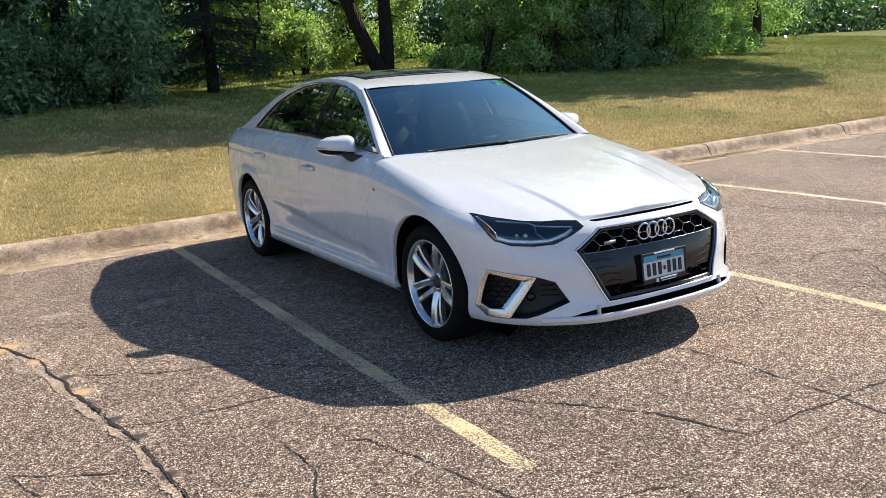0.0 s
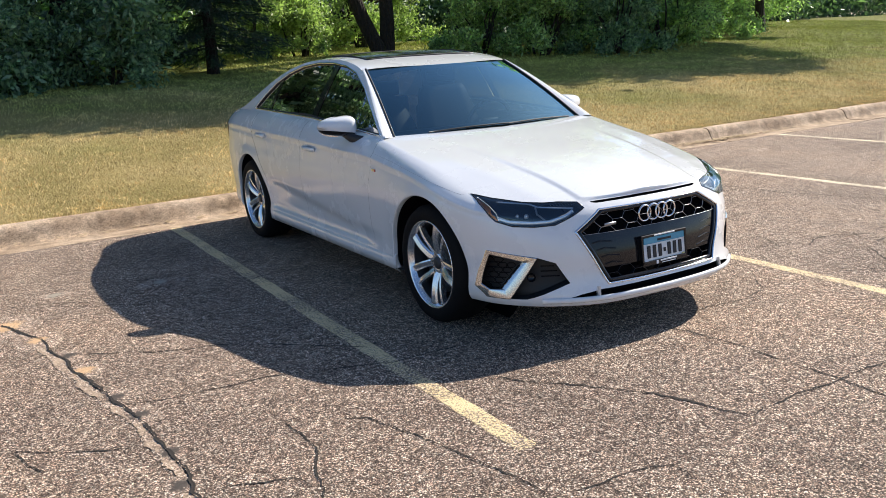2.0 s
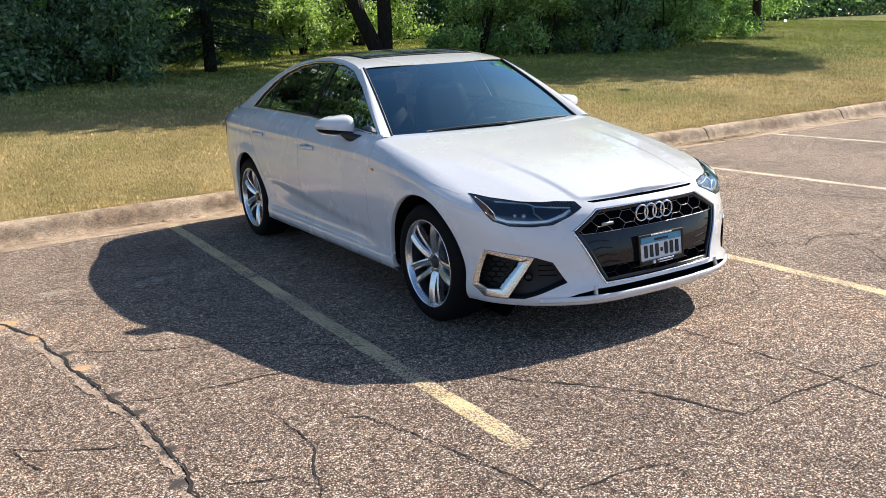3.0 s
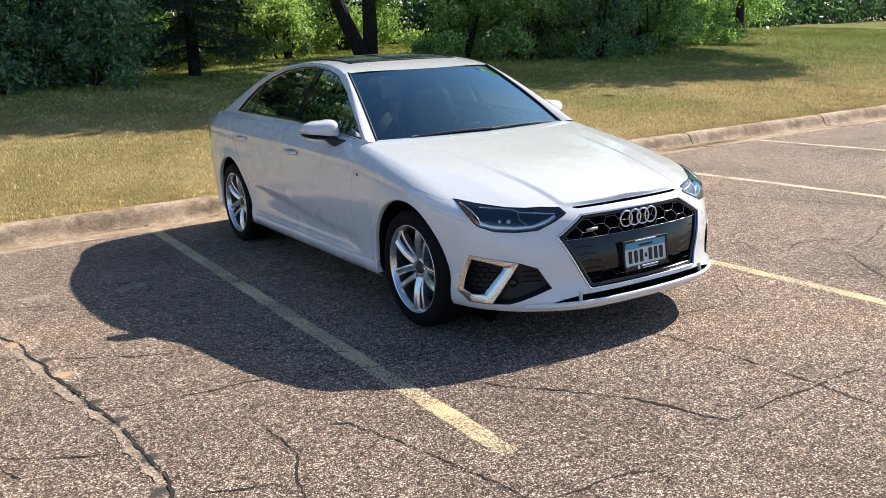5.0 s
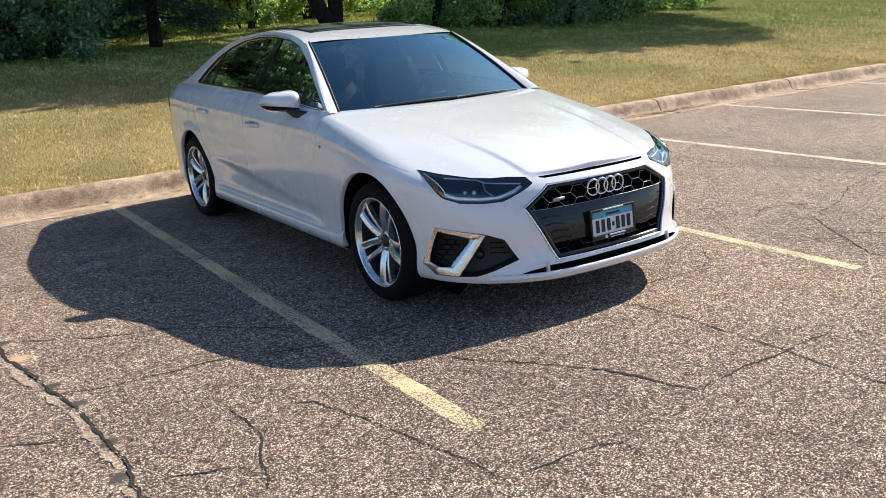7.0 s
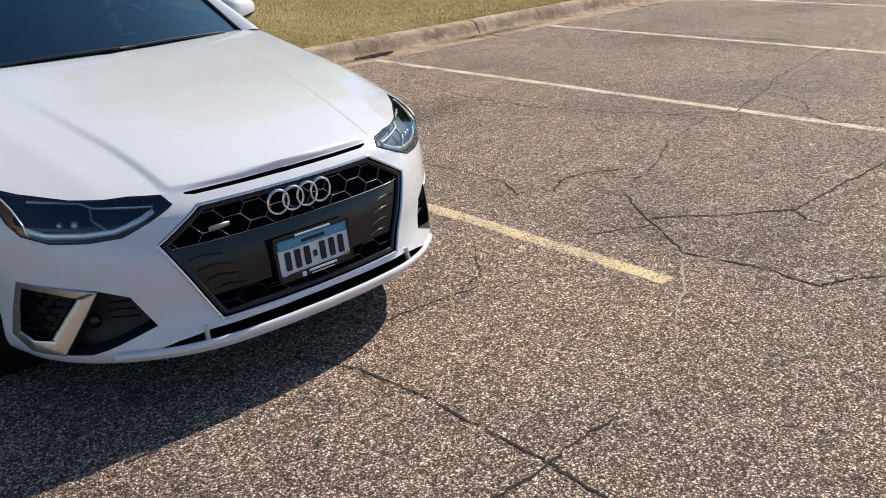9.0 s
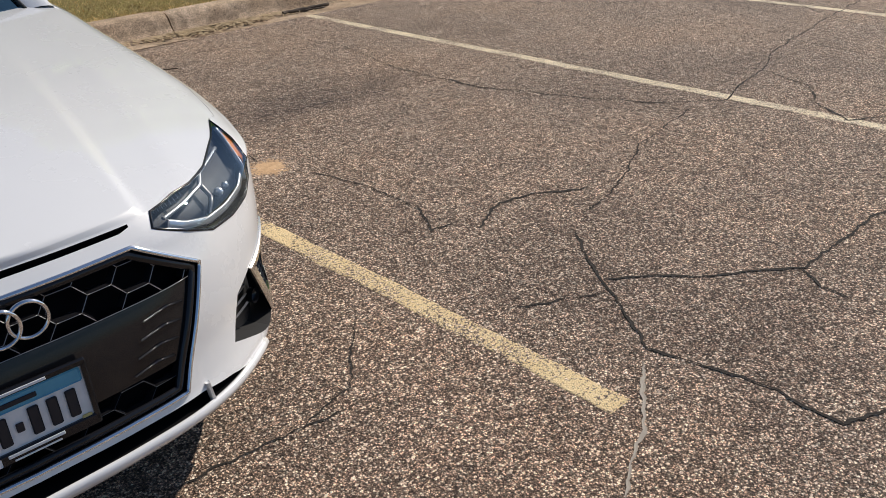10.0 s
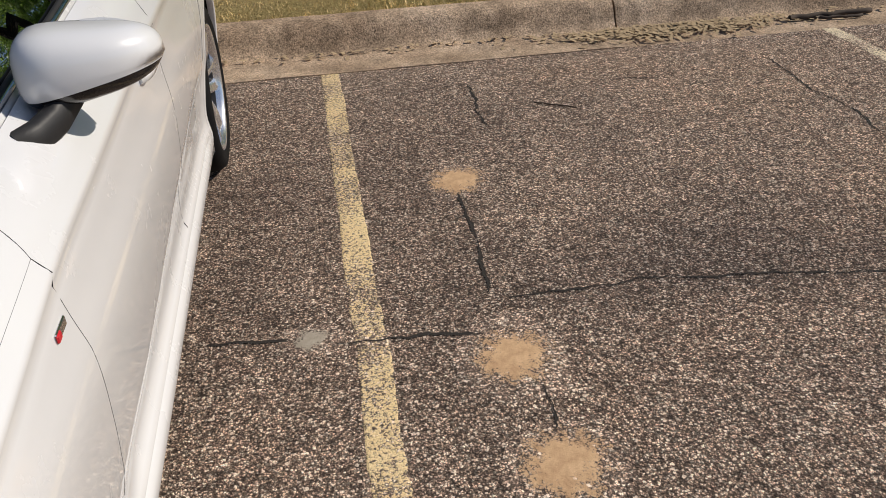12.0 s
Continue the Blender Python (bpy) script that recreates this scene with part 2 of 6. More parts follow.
TAN_CRACK = sandy_crack()
DRY_LEAF = plain("dry_leaf_litter", (0.46, 0.34, 0.20), 0.9, vary=0.5, scale=15)
TWIG = plain("grey_twig", (0.06, 0.042, 0.03), 0.9, vary=0.4)
LEAF_DARK = leaf("dark_leaves", (0.056, 0.115, 0.072), (0.26, 0.39, 0.23))
LEAF_MID = leaf("green_leaves", (0.105, 0.185, 0.075), (0.43, 0.59, 0.25))
LEAF_LIGHT = leaf("light_leaves", (0.13, 0.20, 0.07), (0.42, 0.52, 0.21))
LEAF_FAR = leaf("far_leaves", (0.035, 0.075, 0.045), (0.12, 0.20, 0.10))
NEEDLE = leaf("spruce_needles", (0.014, 0.032, 0.024), (0.04, 0.075, 0.055))

from mathutils.bvhtree import BVHTree
# ---- small tools ----
def spline(*knots):
    """A smooth function through (t, value) knots, level beyond its ends."""
    t = np.array([k[0] for k in knots], float)
    v = np.array([k[1] for k in knots], float)
    m = np.gradient(v, t)

    def f(q):
        q = np.clip(np.asarray(q, float), t[0], t[-1])
        i = np.clip(np.searchsorted(t, q, side="right") - 1, 0, len(t) - 2)
        h = t[i + 1] - t[i]
        s = (q - t[i]) / h
        return ((2 * s**3 - 3 * s**2 + 1) * v[i] + (s**3 - 2 * s**2 + s) * h * m[i]
                + (3 * s**2 - 2 * s**3) * v[i + 1] + (s**3 - s**2) * h * m[i + 1])
    return f


def part(name, bm, material, parent=None, label="", smooth=True):
    """Links a bmesh as one mesh object, under a thing or a part."""
    me = bpy.data.meshes.new(name)
    bm.to_mesh(me)
    bm.free()
    me.materials.append(material)
    me.polygons.foreach_set("use_smooth", [smooth] * len(me.polygons))
    ob = new(name, me)
    if parent is not None:
        ob.parent = parent
    return tagged(ob, label)


def raw(name, verts, faces, material, parent=None, label="", smooth=False):
    me = bpy.data.meshes.new(name)
    me.from_pydata(np.asarray(verts).tolist(), [], np.asarray(faces).tolist() if isinstance(faces, np.ndarray) else faces)
    me.materials.append(material)
    me.polygons.foreach_set("use_smooth", [smooth] * len(me.polygons))
    ob = new(name, me)
    if parent is not None:
        ob.parent = parent
    return tagged(ob, label)


def sharp(ob, degrees=35):
    """Edges sharper than this stay crisp in a smooth-shaded mesh."""
    bm = bmesh.new()
    bm.from_mesh(ob.data)
    for e in bm.edges:
        if len(e.link_faces) == 2 and e.calc_face_angle(0) > radians(degrees):
            e.smooth = False
    bm.to_mesh(ob.data)
    bm.free()
    return ob


def thing(name, at, label, category, group="", kind=""):
    e = new(name)
    e.location = at
    e.empty_display_size = 0.2
    return tagged(e, label, category, group, kind)


def box(bm, size, m=Matrix(), bevel=0.0, seg=1):
    g = bmesh.ops.create_cube(bm, size=1.0, matrix=m @ Matrix.Diagonal((*size, 1)))
    if bevel:
        es = list({e for v in g["verts"] for e in v.link_edges})
        bmesh.ops.bevel(bm, geom=es, offset=bevel, segments=seg, affect="EDGES", profile=0.6)
    return bm


def grid(bm, rows, closed=False):
    """A quad sheet through rows of points."""
    vs = [[bm.verts.new(p) for p in r] for r in rows]
    n = len(vs[0])
    for a, b in zip(vs, vs[1:]):
        for i in range(n if closed else n - 1):
            j = (i + 1) % n
            q = [a[i], a[j], b[j], b[i]]
            if len({v.co.to_tuple(6) for v in q}) >= 3:
                try:
                    bm.faces.new(q)
                except ValueError:
                    pass
    return vs


def sweep(bm, pts, profile, closed=False, up=(0, 0, 1)):
    """Sweeps a closed 2D profile (side, up) along points."""
    pts = [Vector(p) for p in pts]
    n, rows = len(pts), []
    for i, p in enumerate(pts):
        a = pts[(i - 1) % n] if closed or i else pts[0]
        b = pts[(i + 1) % n] if closed or i < n - 1 else pts[-1]
        d = (b - a).normalized()
        s = d.cross(Vector(up))
        s = s.normalized() if s.length > 1e-4 else Vector((1, 0, 0))
        u = s.cross(d)
        rows.append([p + s * q[0] + u * q[1] for q in profile])
    if closed:
        rows.append(rows[0])
    vs = grid(bm, rows, closed=True)
    if closed:
        bmesh.ops.remove_doubles(bm, verts=bm.verts[:], dist=1e-6)
    else:
        for r in (vs[0], vs[-1]):
            try:
                bm.faces.new(r)
            except ValueError:
                pass
    return bm


def ring_profile(w, h, n=8, p=2.0):
    out = []
    for k in range(n):
        c, s = math.cos(2 * math.pi * k / n), math.sin(2 * math.pi * k / n)
        out.append((w / 2 * math.copysign(abs(c) ** (2 / p), c), h / 2 * math.copysign(abs(s) ** (2 / p), s)))
    return out


def tube(pts, r, n=6, closed=False, up=(0, 0, 1)):
    return sweep(bmesh.new(), pts, ring_profile(2 * r, 2 * r, n), closed, up)


def revolve(bm, profile, axis="x", n=48, at=(0, 0, 0)):
    """Turns a profile of (along axis, radius) points round the axis."""
    rows = []
    for a, r in profile:
        row = []
        for k in range(n):
            t = 2 * math.pi * k / n
            row.append(Vector(at) + Vector((a, r * math.cos(t), r * math.sin(t))))
        rows.append(row)
    grid(bm, rows, closed=True)
    return bm


def mirrored(bm):
    """A copy of a bmesh on the other side of x = 0."""
    m = bm.copy()
    for v in m.verts:
        v.co.x = -v.co.x
    bmesh.ops.reverse_faces(m, faces=m.faces[:])
    return m


def joined(a, b):
    me = bpy.data.meshes.new("joint")
    b.to_mesh(me)
    b.free()
    a.from_mesh(me)
    bpy.data.meshes.remove(me)
    bmesh.ops.remove_doubles(a, verts=a.verts[:], dist=2e-4)
    return a


def both_sides(name, bm, material, parent, label="", smooth=True):
    """A part and its mirror twin."""
    m = mirrored(bm)
    return part(name, bm, material, parent, label, smooth), part(name, m, material, parent, label, smooth)


def inside(poly, a, b):
    hit, n = False, len(poly)
    for i in range(n):
        (x1, y1), (x2, y2) = poly[i], poly[(i + 1) % n]
        if (y1 > b) != (y2 > b) and a < (x2 - x1) * (b - y1) / (y2 - y1) + x1:
            hit = not hit
    return hit


def cut_out(bm, poly, axes, test, reach=0.05, keep=True):
    """Cuts an outline, seen along the third axis, out of a sheet. Returns the piece as a bmesh."""
    ia, ib = axes
    third = 3 - ia - ib
    for i in range(len(poly)):
        a, b = poly[i], poly[(i + 1) % len(poly)]
        mid, half = ((a[0] + b[0]) / 2, (a[1] + b[1]) / 2), math.dist(a, b) / 2
        d = ((b[0] - a[0]) / (2 * half), (b[1] - a[1]) / (2 * half))
        faces = []
        for f in bm.faces:
            c = f.calc_center_median()
            p, q = c[ia] - mid[0], c[ib] - mid[1]
            if abs(p * d[0] + q * d[1]) < half + reach and abs(q * d[0] - p * d[1]) < reach and test(c):
                faces.append(f)
        if not faces:
            continue
        co, no = [0.0] * 3, [0.0] * 3
        co[ia], co[ib] = a
        no[ia], no[ib] = -d[1], d[0]
        geom = list({v for f in faces for v in f.verts}) + list({e for f in faces for e in f.edges}) + faces
        bmesh.ops.bisect_plane(bm, geom=geom, plane_co=co, plane_no=no, dist=1e-4)
    gone = [f for f in bm.faces if test(f.calc_center_median()) and inside(poly, f.calc_center_median()[ia], f.calc_center_median()[ib])]
    piece = bmesh.new()
    if keep:
        seen = {}
        for f in gone:
            for v in f.verts:
                if v not in seen:
                    seen[v] = piece.verts.new(v.co)
            piece.faces.new([seen[v] for v in f.verts])
    bmesh.ops.delete(bm, geom=gone, context="FACES")
    return piece


def recess(bm, move, inset=1.0):
    """Pushes a sheet inwards and walls it round."""
    bmesh.ops.recalc_face_normals(bm, faces=bm.faces[:])
    old = bm.faces[:]
    r = bmesh.ops.extrude_face_region(bm, geom=old)
    bmesh.ops.delete(bm, geom=[f for f in old if f.is_valid], context="FACES_ONLY")
    vs = [g for g in r["geom"] if isinstance(g, bmesh.types.BMVert)]
    mid = sum((v.co for v in vs), Vector()) / len(vs)
    for v in vs:
        v.co = mid + (v.co - mid) * inset + Vector(move)
    return bm


def shifted(bm, move):
    for v in bm.verts:
        v.co += Vector(move)
    return bm

# ---- ground, kerb, lines ----
def kerb_y(x):
    """The asphalt's edge, where the concrete gutter begins."""
    return 7.765 + 0.016 * x


KERB_TURN = math.atan(0.016)


def lawn_z(x, y):
    t = np.maximum(np.asarray(y, float) - (kerb_y(np.asarray(x, float)) + 0.58), 0)
    rise = 0.12 * t
    top = 1.62 + 0.012 * np.clip(np.asarray(x, float), -5, 30) * 0.5
    z = top * (1 - np.exp(-(rise / top) ** 1.6)) ** (1 / 1.6)
    return 0.145 + z + 0.03 * np.sin(0.7 * np.asarray(x) + 0.4 * np.asarray(y)) * np.clip(t / 3, 0, 1)


def make_ground():
    def line(a, b, lo, hi, far):
        near = np.arange(lo, hi, 0.35)
        return np.unique(np.concatenate([np.linspace(a, lo, far), near, np.linspace(hi, b, far)]))
    xs = line(-500, 500, -14, 46, 14)
    off = np.concatenate([[-500, -60, -8, 0, 0.35, 0.50, 0.555, 0.59], np.arange(0.8, 22, 0.35), np.linspace(23, 560, 14)])
    X, D = np.meshgrid(xs, off)
    Y = kerb_y(np.clip(X, -60, 90)) + D
    Z = np.where(D > 0.54, np.where(D < 0.57, 0.10, lawn_z(np.clip(X, -60, 90), Y)), -0.12)
    ys = off
    nx = len(xs)
    v = np.stack([X.ravel(), Y.ravel(), Z.ravel()], 1)
    i = (np.arange(len(ys) - 1)[:, None] * nx + np.arange(nx - 1)[None]).ravel()
    f = np.stack([i, i + 1, i + nx + 1, i + nx], 1)
    tagged(raw("ground", v, f, SOIL, smooth=True), "dry patchy lawn rising from the kerb to the trees", "lawn", kind="structure")


def make_asphalt():
    bm = bmesh.new()
    rows = []
    for y in (-90, -20, 0, 4, None):
        rows.append([(x, kerb_y(x) if y is None else y, 0.0) for x in (-90, -20, -5, 0, 5, 10, 20, 40, 90)])
    low = [(x, y, -0.12) for x, y, z in rows[-1]]
    grid(bm, rows + [low])
    tagged(part("asphalt", bm, ASPHALT, smooth=False), "weathered brown-grey asphalt of the car park with worn chips", "car park", kind="structure")


def make_kerb():
    """Gutter pan and rolled kerb, cast in lengths of ten feet with open joints."""
    kerb = thing("kerb", (0, kerb_y(0), 0), "weathered tan concrete kerb with gutter along the lawn", "kerb", kind="structure")
    kerb.rotation_euler.z = KERB_TURN
    prof = [(0.0, -0.10), (0.0, 0.002), (0.32, -0.004), (0.36, 0.008), (0.39, 0.05), (0.415, 0.10), (0.44, 0.135), (0.475, 0.152),
            (0.56, 0.156), (0.595, 0.148), (0.605, 0.120), (0.605, -0.10)]
    L = 3.05
    shared = None
    for k in range(-5, 14):
        x0 = 6.12 + (k - 2) * L
        if shared is None:
            bm = bmesh.new()
            rows = []
            n = 26
            for j in range(n + 1):
                x = 0.006 + (L - 0.012) * j / n
                drop = 0.012 if j in (0, n) else 0.0
                rows.append([(x, y + (0.5 - y) * drop * 0.6, z - drop * (0.7 if z > 0 else 0)
                              + 0.005 * noise.noise((x * 3, y * 6, z * 6))) for y, z in prof])
            vs = grid(bm, rows)
            for r in (vs[0], vs[-1]):
                bm.faces.new(r)
            bmesh.ops.recalc_face_normals(bm, faces=bm.faces[:])
            ob = sharp(part("kerb_length", bm, CONCRETE, kerb), 60)
            shared = ob.data
        else:
            ob = new("kerb_length", shared)
            ob.parent = kerb
        ob.location = (x0, 0, 0.004 * math.sin(k * 2.1))


def stripe(x0, y0, y1, width, lean=0.0, mat=None):
    """One painted bay line: a thin film with a ragged outline."""
    bm = bmesh.new()
    n = int((y1 - y0) / 0.02)
    rows = []
    for j in range(n + 1):
        y = y0 + (y1 - y0) * j / n
        w = width * (0.5 + 0.06 * noise.noise((x0, y * 6, 3)) + 0.05 * noise.noise((x0, y * 31, 7)))
        e = 0.018 * noise.noise((x0, y * 2.2, 8)) * 0.5
        x = x0 + lean * (y - y0) + e
        rows.append([(x - w, y, 0.0002), (x - w * 0.9, y, 0.0018), (x + w * 0.9, y, 0.0018), (x + w, y, 0.0002)])
    grid(bm, rows)
    tagged(part("bay_line", bm, mat or LINE, smooth=False), "worn pale yellow painted parking bay line on the asphalt", "road marking", "parking bay lines", "structure")


def crack(pts, width, mat=None, seed=0):
    """An open crack: a ragged dark ribbon along a wandering line."""
    rnd = random.Random(seed)
    line = []
    for a, b in zip(pts, pts[1:]):
        n = max(2, int(math.dist(a, b) / 0.012))
        for j in range(n):
            t = j / n
            line.append((a[0] + (b[0] - a[0]) * t, a[1] + (b[1] - a[1]) * t))
    line.append(pts[-1])
    bm, rows = bmesh.new(), []
    for i, (x, y) in enumerate(line):
        a, b = line[max(0, i - 1)], line[min(len(line) - 1, i + 1)]
        d = Vector((b[0] - a[0], b[1] - a[1])).normalized()
        s = Vector((-d.y, d.x))
        w = 0.022 * noise.noise((x * 5, y * 5, seed)) + 0.010 * noise.noise((x * 22, y * 22, seed)) + 0.006 * noise.noise((x * 70, y * 70, seed + 2)) + 0.0015 * rnd.uniform(-1, 1)
        p = Vector((x, y)) + s * w
        h = width * max(0.10, 0.85 + 1.1 * noise.noise((x * 9, y * 9, seed + 4)) + 0.5 * noise.noise((x * 60, y * 60, seed + 6)) + 0.35 * rnd.random()) * min(1, 0.25 + i / 5, 0.25 + (len(line) - 1 - i) / 5)
        rows.append([(*(p - s * h), 0.003), (*p, 0.0022), (*(p + s * h), 0.003)])
    grid(bm, rows)
    return bm


make_ground()
make_asphalt()
make_kerb()
BAY = 2.743
for k, (near, w, lean) in {-1: (2.4, 0.095, 0), 0: (2.50, 0.092, 0.0), 1: (2.63, 0.092, 0.0), 2: (2.3, 0.092, -0.013), 3: (2.4, 0.092, 0.0), 4: (2.4, 0.092, 0.0)}.items():
    x = {0: 1.750, 1: 4.442, 2: 7.305, 3: 10.08, 4: 13.42}.get(k, 1.735 + k * BAY)
    stripe(x, near, kerb_y(x) + 0.002, w, lean, FAR_LINE if x > 6 else None)

CRACKS = [
    [(2.06, 3.15), (2.16, 2.97), (2.29, 2.82), (2.45, 2.58), (2.50, 2.44), (2.56, 2.28), (2.61, 2.19)],
    [(5.26, 3.43), (5.13, 3.27), (5.01, 3.10), (4.86, 2.90), (4.74, 2.74), (4.77, 2.60), (4.81, 2.35), (4.78, 2.16), (4.95, 2.08), (5.06, 1.98)],
    [(5.01, 3.10), (5.28, 2.85), (5.55, 2.63), (5.91, 2.62), (6.27, 2.61), (6.85, 2.60)],
    [(5.02, 3.72), (5.12, 3.77), (5.27, 3.84), (5.43, 3.79), (5.56, 3.70), (5.68, 3.65)],
    [(6.49, 5.89), (6.52, 5.13), (6.71, 4.61), (6.90, 4.15), (7.22, 3.85), (7.55, 3.95), (7.95, 4.00), (8.40, 4.16), (8.86, 4.25), (9.78, 4.36), (10.6, 4.45)],
    [(7.92, 3.93), (7.81, 3.64), (7.51, 3.47), (7.28, 3.19), (7.70, 2.95)],
    [(3.97, 5.60), (4.24, 5.56), (4.39, 5.53), (4.61, 5.53), (4.78, 5.49)],
    [(4.85, 6.36), (4.84, 6.23), (4.84, 5.96), (4.83, 5.68)],
    [(5.10, 7.50), (5.10, 7.30), (5.08, 7.14), (5.09, 6.95)],
]
FINE_CRACKS = [
    [(6.67, 7.50), (6.64, 7.02), (6.69, 6.75), (6.60, 6.3), (6.49, 5.89)],
    [(4.86, 5.28), (4.87, 5.18), (4.86, 5.06)],
    [(4.9, 4.86), (4.98, 4.6), (5.02, 4.3), (4.99, 4.05), (4.86, 3.84), (5.04, 3.83)],
    [(6.99, 3.92), (6.60, 3.86), (6.25, 3.79), (5.95, 3.64), (5.65, 3.54), (5.42, 3.50)],
    [(4.22, 3.53), (4.10, 3.38), (3.98, 3.25), (3.78, 3.20)],
    [(4.63, 3.22), (4.78, 3.12), (4.93, 3.04)],
    [(5.55, 2.63), (5.46, 2.52), (5.44, 2.40)],
    [(2.61, 2.19), (2.87, 2.22), (3.12, 2.21), (3.50, 2.21)],
    [(3.02, 3.30), (3.12, 3.09), (3.16, 2.88), (3.18, 2.67), (3.17, 2.45), (3.19, 2.28), (3.17, 2.10), (3.16, 1.96), (3.18, 1.67), (3.20, 1.41)],
    [(1.09, 3.30), (1.10, 3.12), (1.09, 2.96), (1.02, 2.75), (0.97, 2.60)],
    [(1.28, 3.16), (1.38, 3.11), (1.50, 2.71), (1.59, 2.33), (1.61, 2.17)],
    [(0.50, 4.73), (0.62, 4.67), (0.76, 4.58), (0.95, 4.47), (1.15, 4.40), (1.41, 4.21), (1.75, 3.87)],
    [(0.60, 3.90), (0.78, 3.84), (0.95, 3.82), (1.15, 3.82), (1.32, 3.78), (1.77, 3.60), (2.29, 3.59)],
    [(0.45, 5.85), (0.70, 5.68), (0.94, 5.50), (1.20, 5.48), (1.51, 5.49), (1.79, 5.61), (2.21, 5.63)],
    [(0.07, 3.73), (0.25, 3.58), (0.45, 3.45), (0.62, 3.35)],
    [(0.23, 6.00), (0.51, 5.90), (0.72, 5.76)],
    [(11.87, 7.90), (11.57, 7.16), (11.23, 6.38)],
    [(3.42, 3.24), (3.64, 3.22), (3.92, 3.18)],
    [(4.85, 5.66), (5.05, 5.65), (5.30, 5.66), (5.63, 5.62), (6.04, 5.55), (6.5, 5.45)],
    [(5.72, 7.36), (5.86, 7.40), (6.02, 7.35)],
    [(0.02, 3.66), (0.13, 3.66), (0.16, 3.54), (0.20, 3.43)],
    [(0.73, 2.91), (0.84, 2.85), (0.95, 2.82), (0.99, 2.72)],
    [(1.69, 2.16), (1.85, 2.15), (1.99, 2.12), (2.06, 2.10), (2.07, 1.97)],
    [(8.2, 2.9), (8.6, 3.2), (8.75, 3.7), (8.86, 4.25)],
    [(9.78, 4.36), (10.3, 5.0), (10.25, 5.7)],
]
for k, pts in enumerate(CRACKS):
    tagged(part("crack", crack(pts, 0.0046, seed=k), CRACK, smooth=False), "dark open crack wandering through the asphalt", "crack", "asphalt cracks", "structure")
for k, pts in enumerate(FINE_CRACKS):
    tagged(part("crack", crack(pts, 0.0032, seed=40 + k), CRACK, smooth=False), "fine dark hairline crack in the asphalt", "crack", "asphalt cracks", "structure")
LEFT_CRACK = [(0.19, 5.60), (0.28, 5.36), (0.36, 5.13), (0.43, 4.59), (0.50, 4.17), (0.55, 3.93), (0.59, 3.72), (0.62, 3.37), (0.63, 3.04), (0.63, 2.89), (0.65, 2.5)]
tagged(part("crack", crack([(x - 0.018, y) for x, y in LEFT_CRACK], 0.020, seed=77), TAN_CRACK, smooth=False), "wide crumbling crack filled with sandy grit", "crack", "asphalt cracks", "structure")
bm = crack([(x + 0.008, y) for x, y in LEFT_CRACK], 0.0062, seed=78)
tagged(part("crack", shifted(bm, (0, 0, 0.004)), CRACK, smooth=False), "dark split within the sandy crack", "crack", "asphalt cracks", "structure")
tagged(part("crack", crack([(4.67, 2.71), (4.52, 2.60), (4.41, 2.52), (4.28, 2.49), (4.15, 2.42)], 0.0045, seed=79), GREY_DUST, smooth=False), "pale scratch on the asphalt", "scratch", "", "structure")

# ---- the car: a white saloon, nose towards -y; its own origin lies on the ground under the front axle ----
CAR_AT = (3.105, 3.93, 0.0)
AXLE_F, AXLE_R = 0.075, 2.905
ARCHES = (0.103, 2.905)
car = thing("car", CAR_AT, "white four-door saloon parked nose-out between worn bay lines", "car")
car.rotation_euler.z = radians(0.23)

# outline seen from above (half), nose centre to tail centre
NOSE = [(0, -0.778), (0.22, -0.768), (0.41, -0.738), (0.53, -0.69), (0.60, -0.648), (0.695, -0.575), (0.778, -0.485), (0.845, -0.375), (0.889, -0.215), (0.906, -0.04), (0.910, 0.30)]
TAIL = [(0.910, 0.8), (0.910, 1.4), (0.910, 2.2), (0.911, 2.75), (0.908, 3.10), (0.893, 3.38), (0.84, 3.62), (0.69, 3.83), (0.36, 3.93), (0, 3.95)]
_k = NOSE + TAIL
_u = np.concatenate([[0], np.cumsum([math.dist(a, b) for a, b in zip(_k, _k[1:])])])
plan_x = spline(*zip(_u, [p[0] for p in _k]))
plan_y = spline(*zip(_u, [p[1] for p in _k]))
NS = 300
US = np.linspace(0, _u[-1], NS)
PX, PY = plan_x(US), plan_y(US)
TX, TY = np.gradient(PX, US), np.gradient(PY, US)
TL = np.hypot(TX, TY)
NX, NY = TY / TL, -TX / TL
NX[0], NY[0], NX[-1], NY[-1] = 0, -1, 0, 1

rim_z = spline((-0.78, 0.69), (-0.66, 0.692), (-0.45, 0.708), (-0.23, 0.748), (0.15, 0.838), (0.5, 0.905), (0.74, 0.948), (1.0, 0.966),
               (1.8, 1.012), (2.95, 1.035), (3.35, 1.03), (3.68, 1.01), (3.95, 0.99))
low_in = spline((0.18, 0.07), (0.22, 0.036), (0.26, 0.022), (0.31, 0.020), (0.36, 0.022), (0.45, 0.014), (0.56, 0.004), (0.68, 0.0), (0.78, 0.008), (0.88, 0.008), (1.2, 0.008))
top_in = spline((-0.6, 0.0), (-0.30, 0.0), (-0.19, 0.004), (-0.155, 0.007), (-0.135, 0.0), (-0.115, 0.010), (-0.06, 0.040), (-0.02, 0.075), (0.0, 0.102))
crest = spline((-0.8, 0.06), (0.2, 0.06), (0.75, 0.095), (1.6, 0.125), (2.6, 0.135), (3.4, 0.11), (4.0, 0.10))
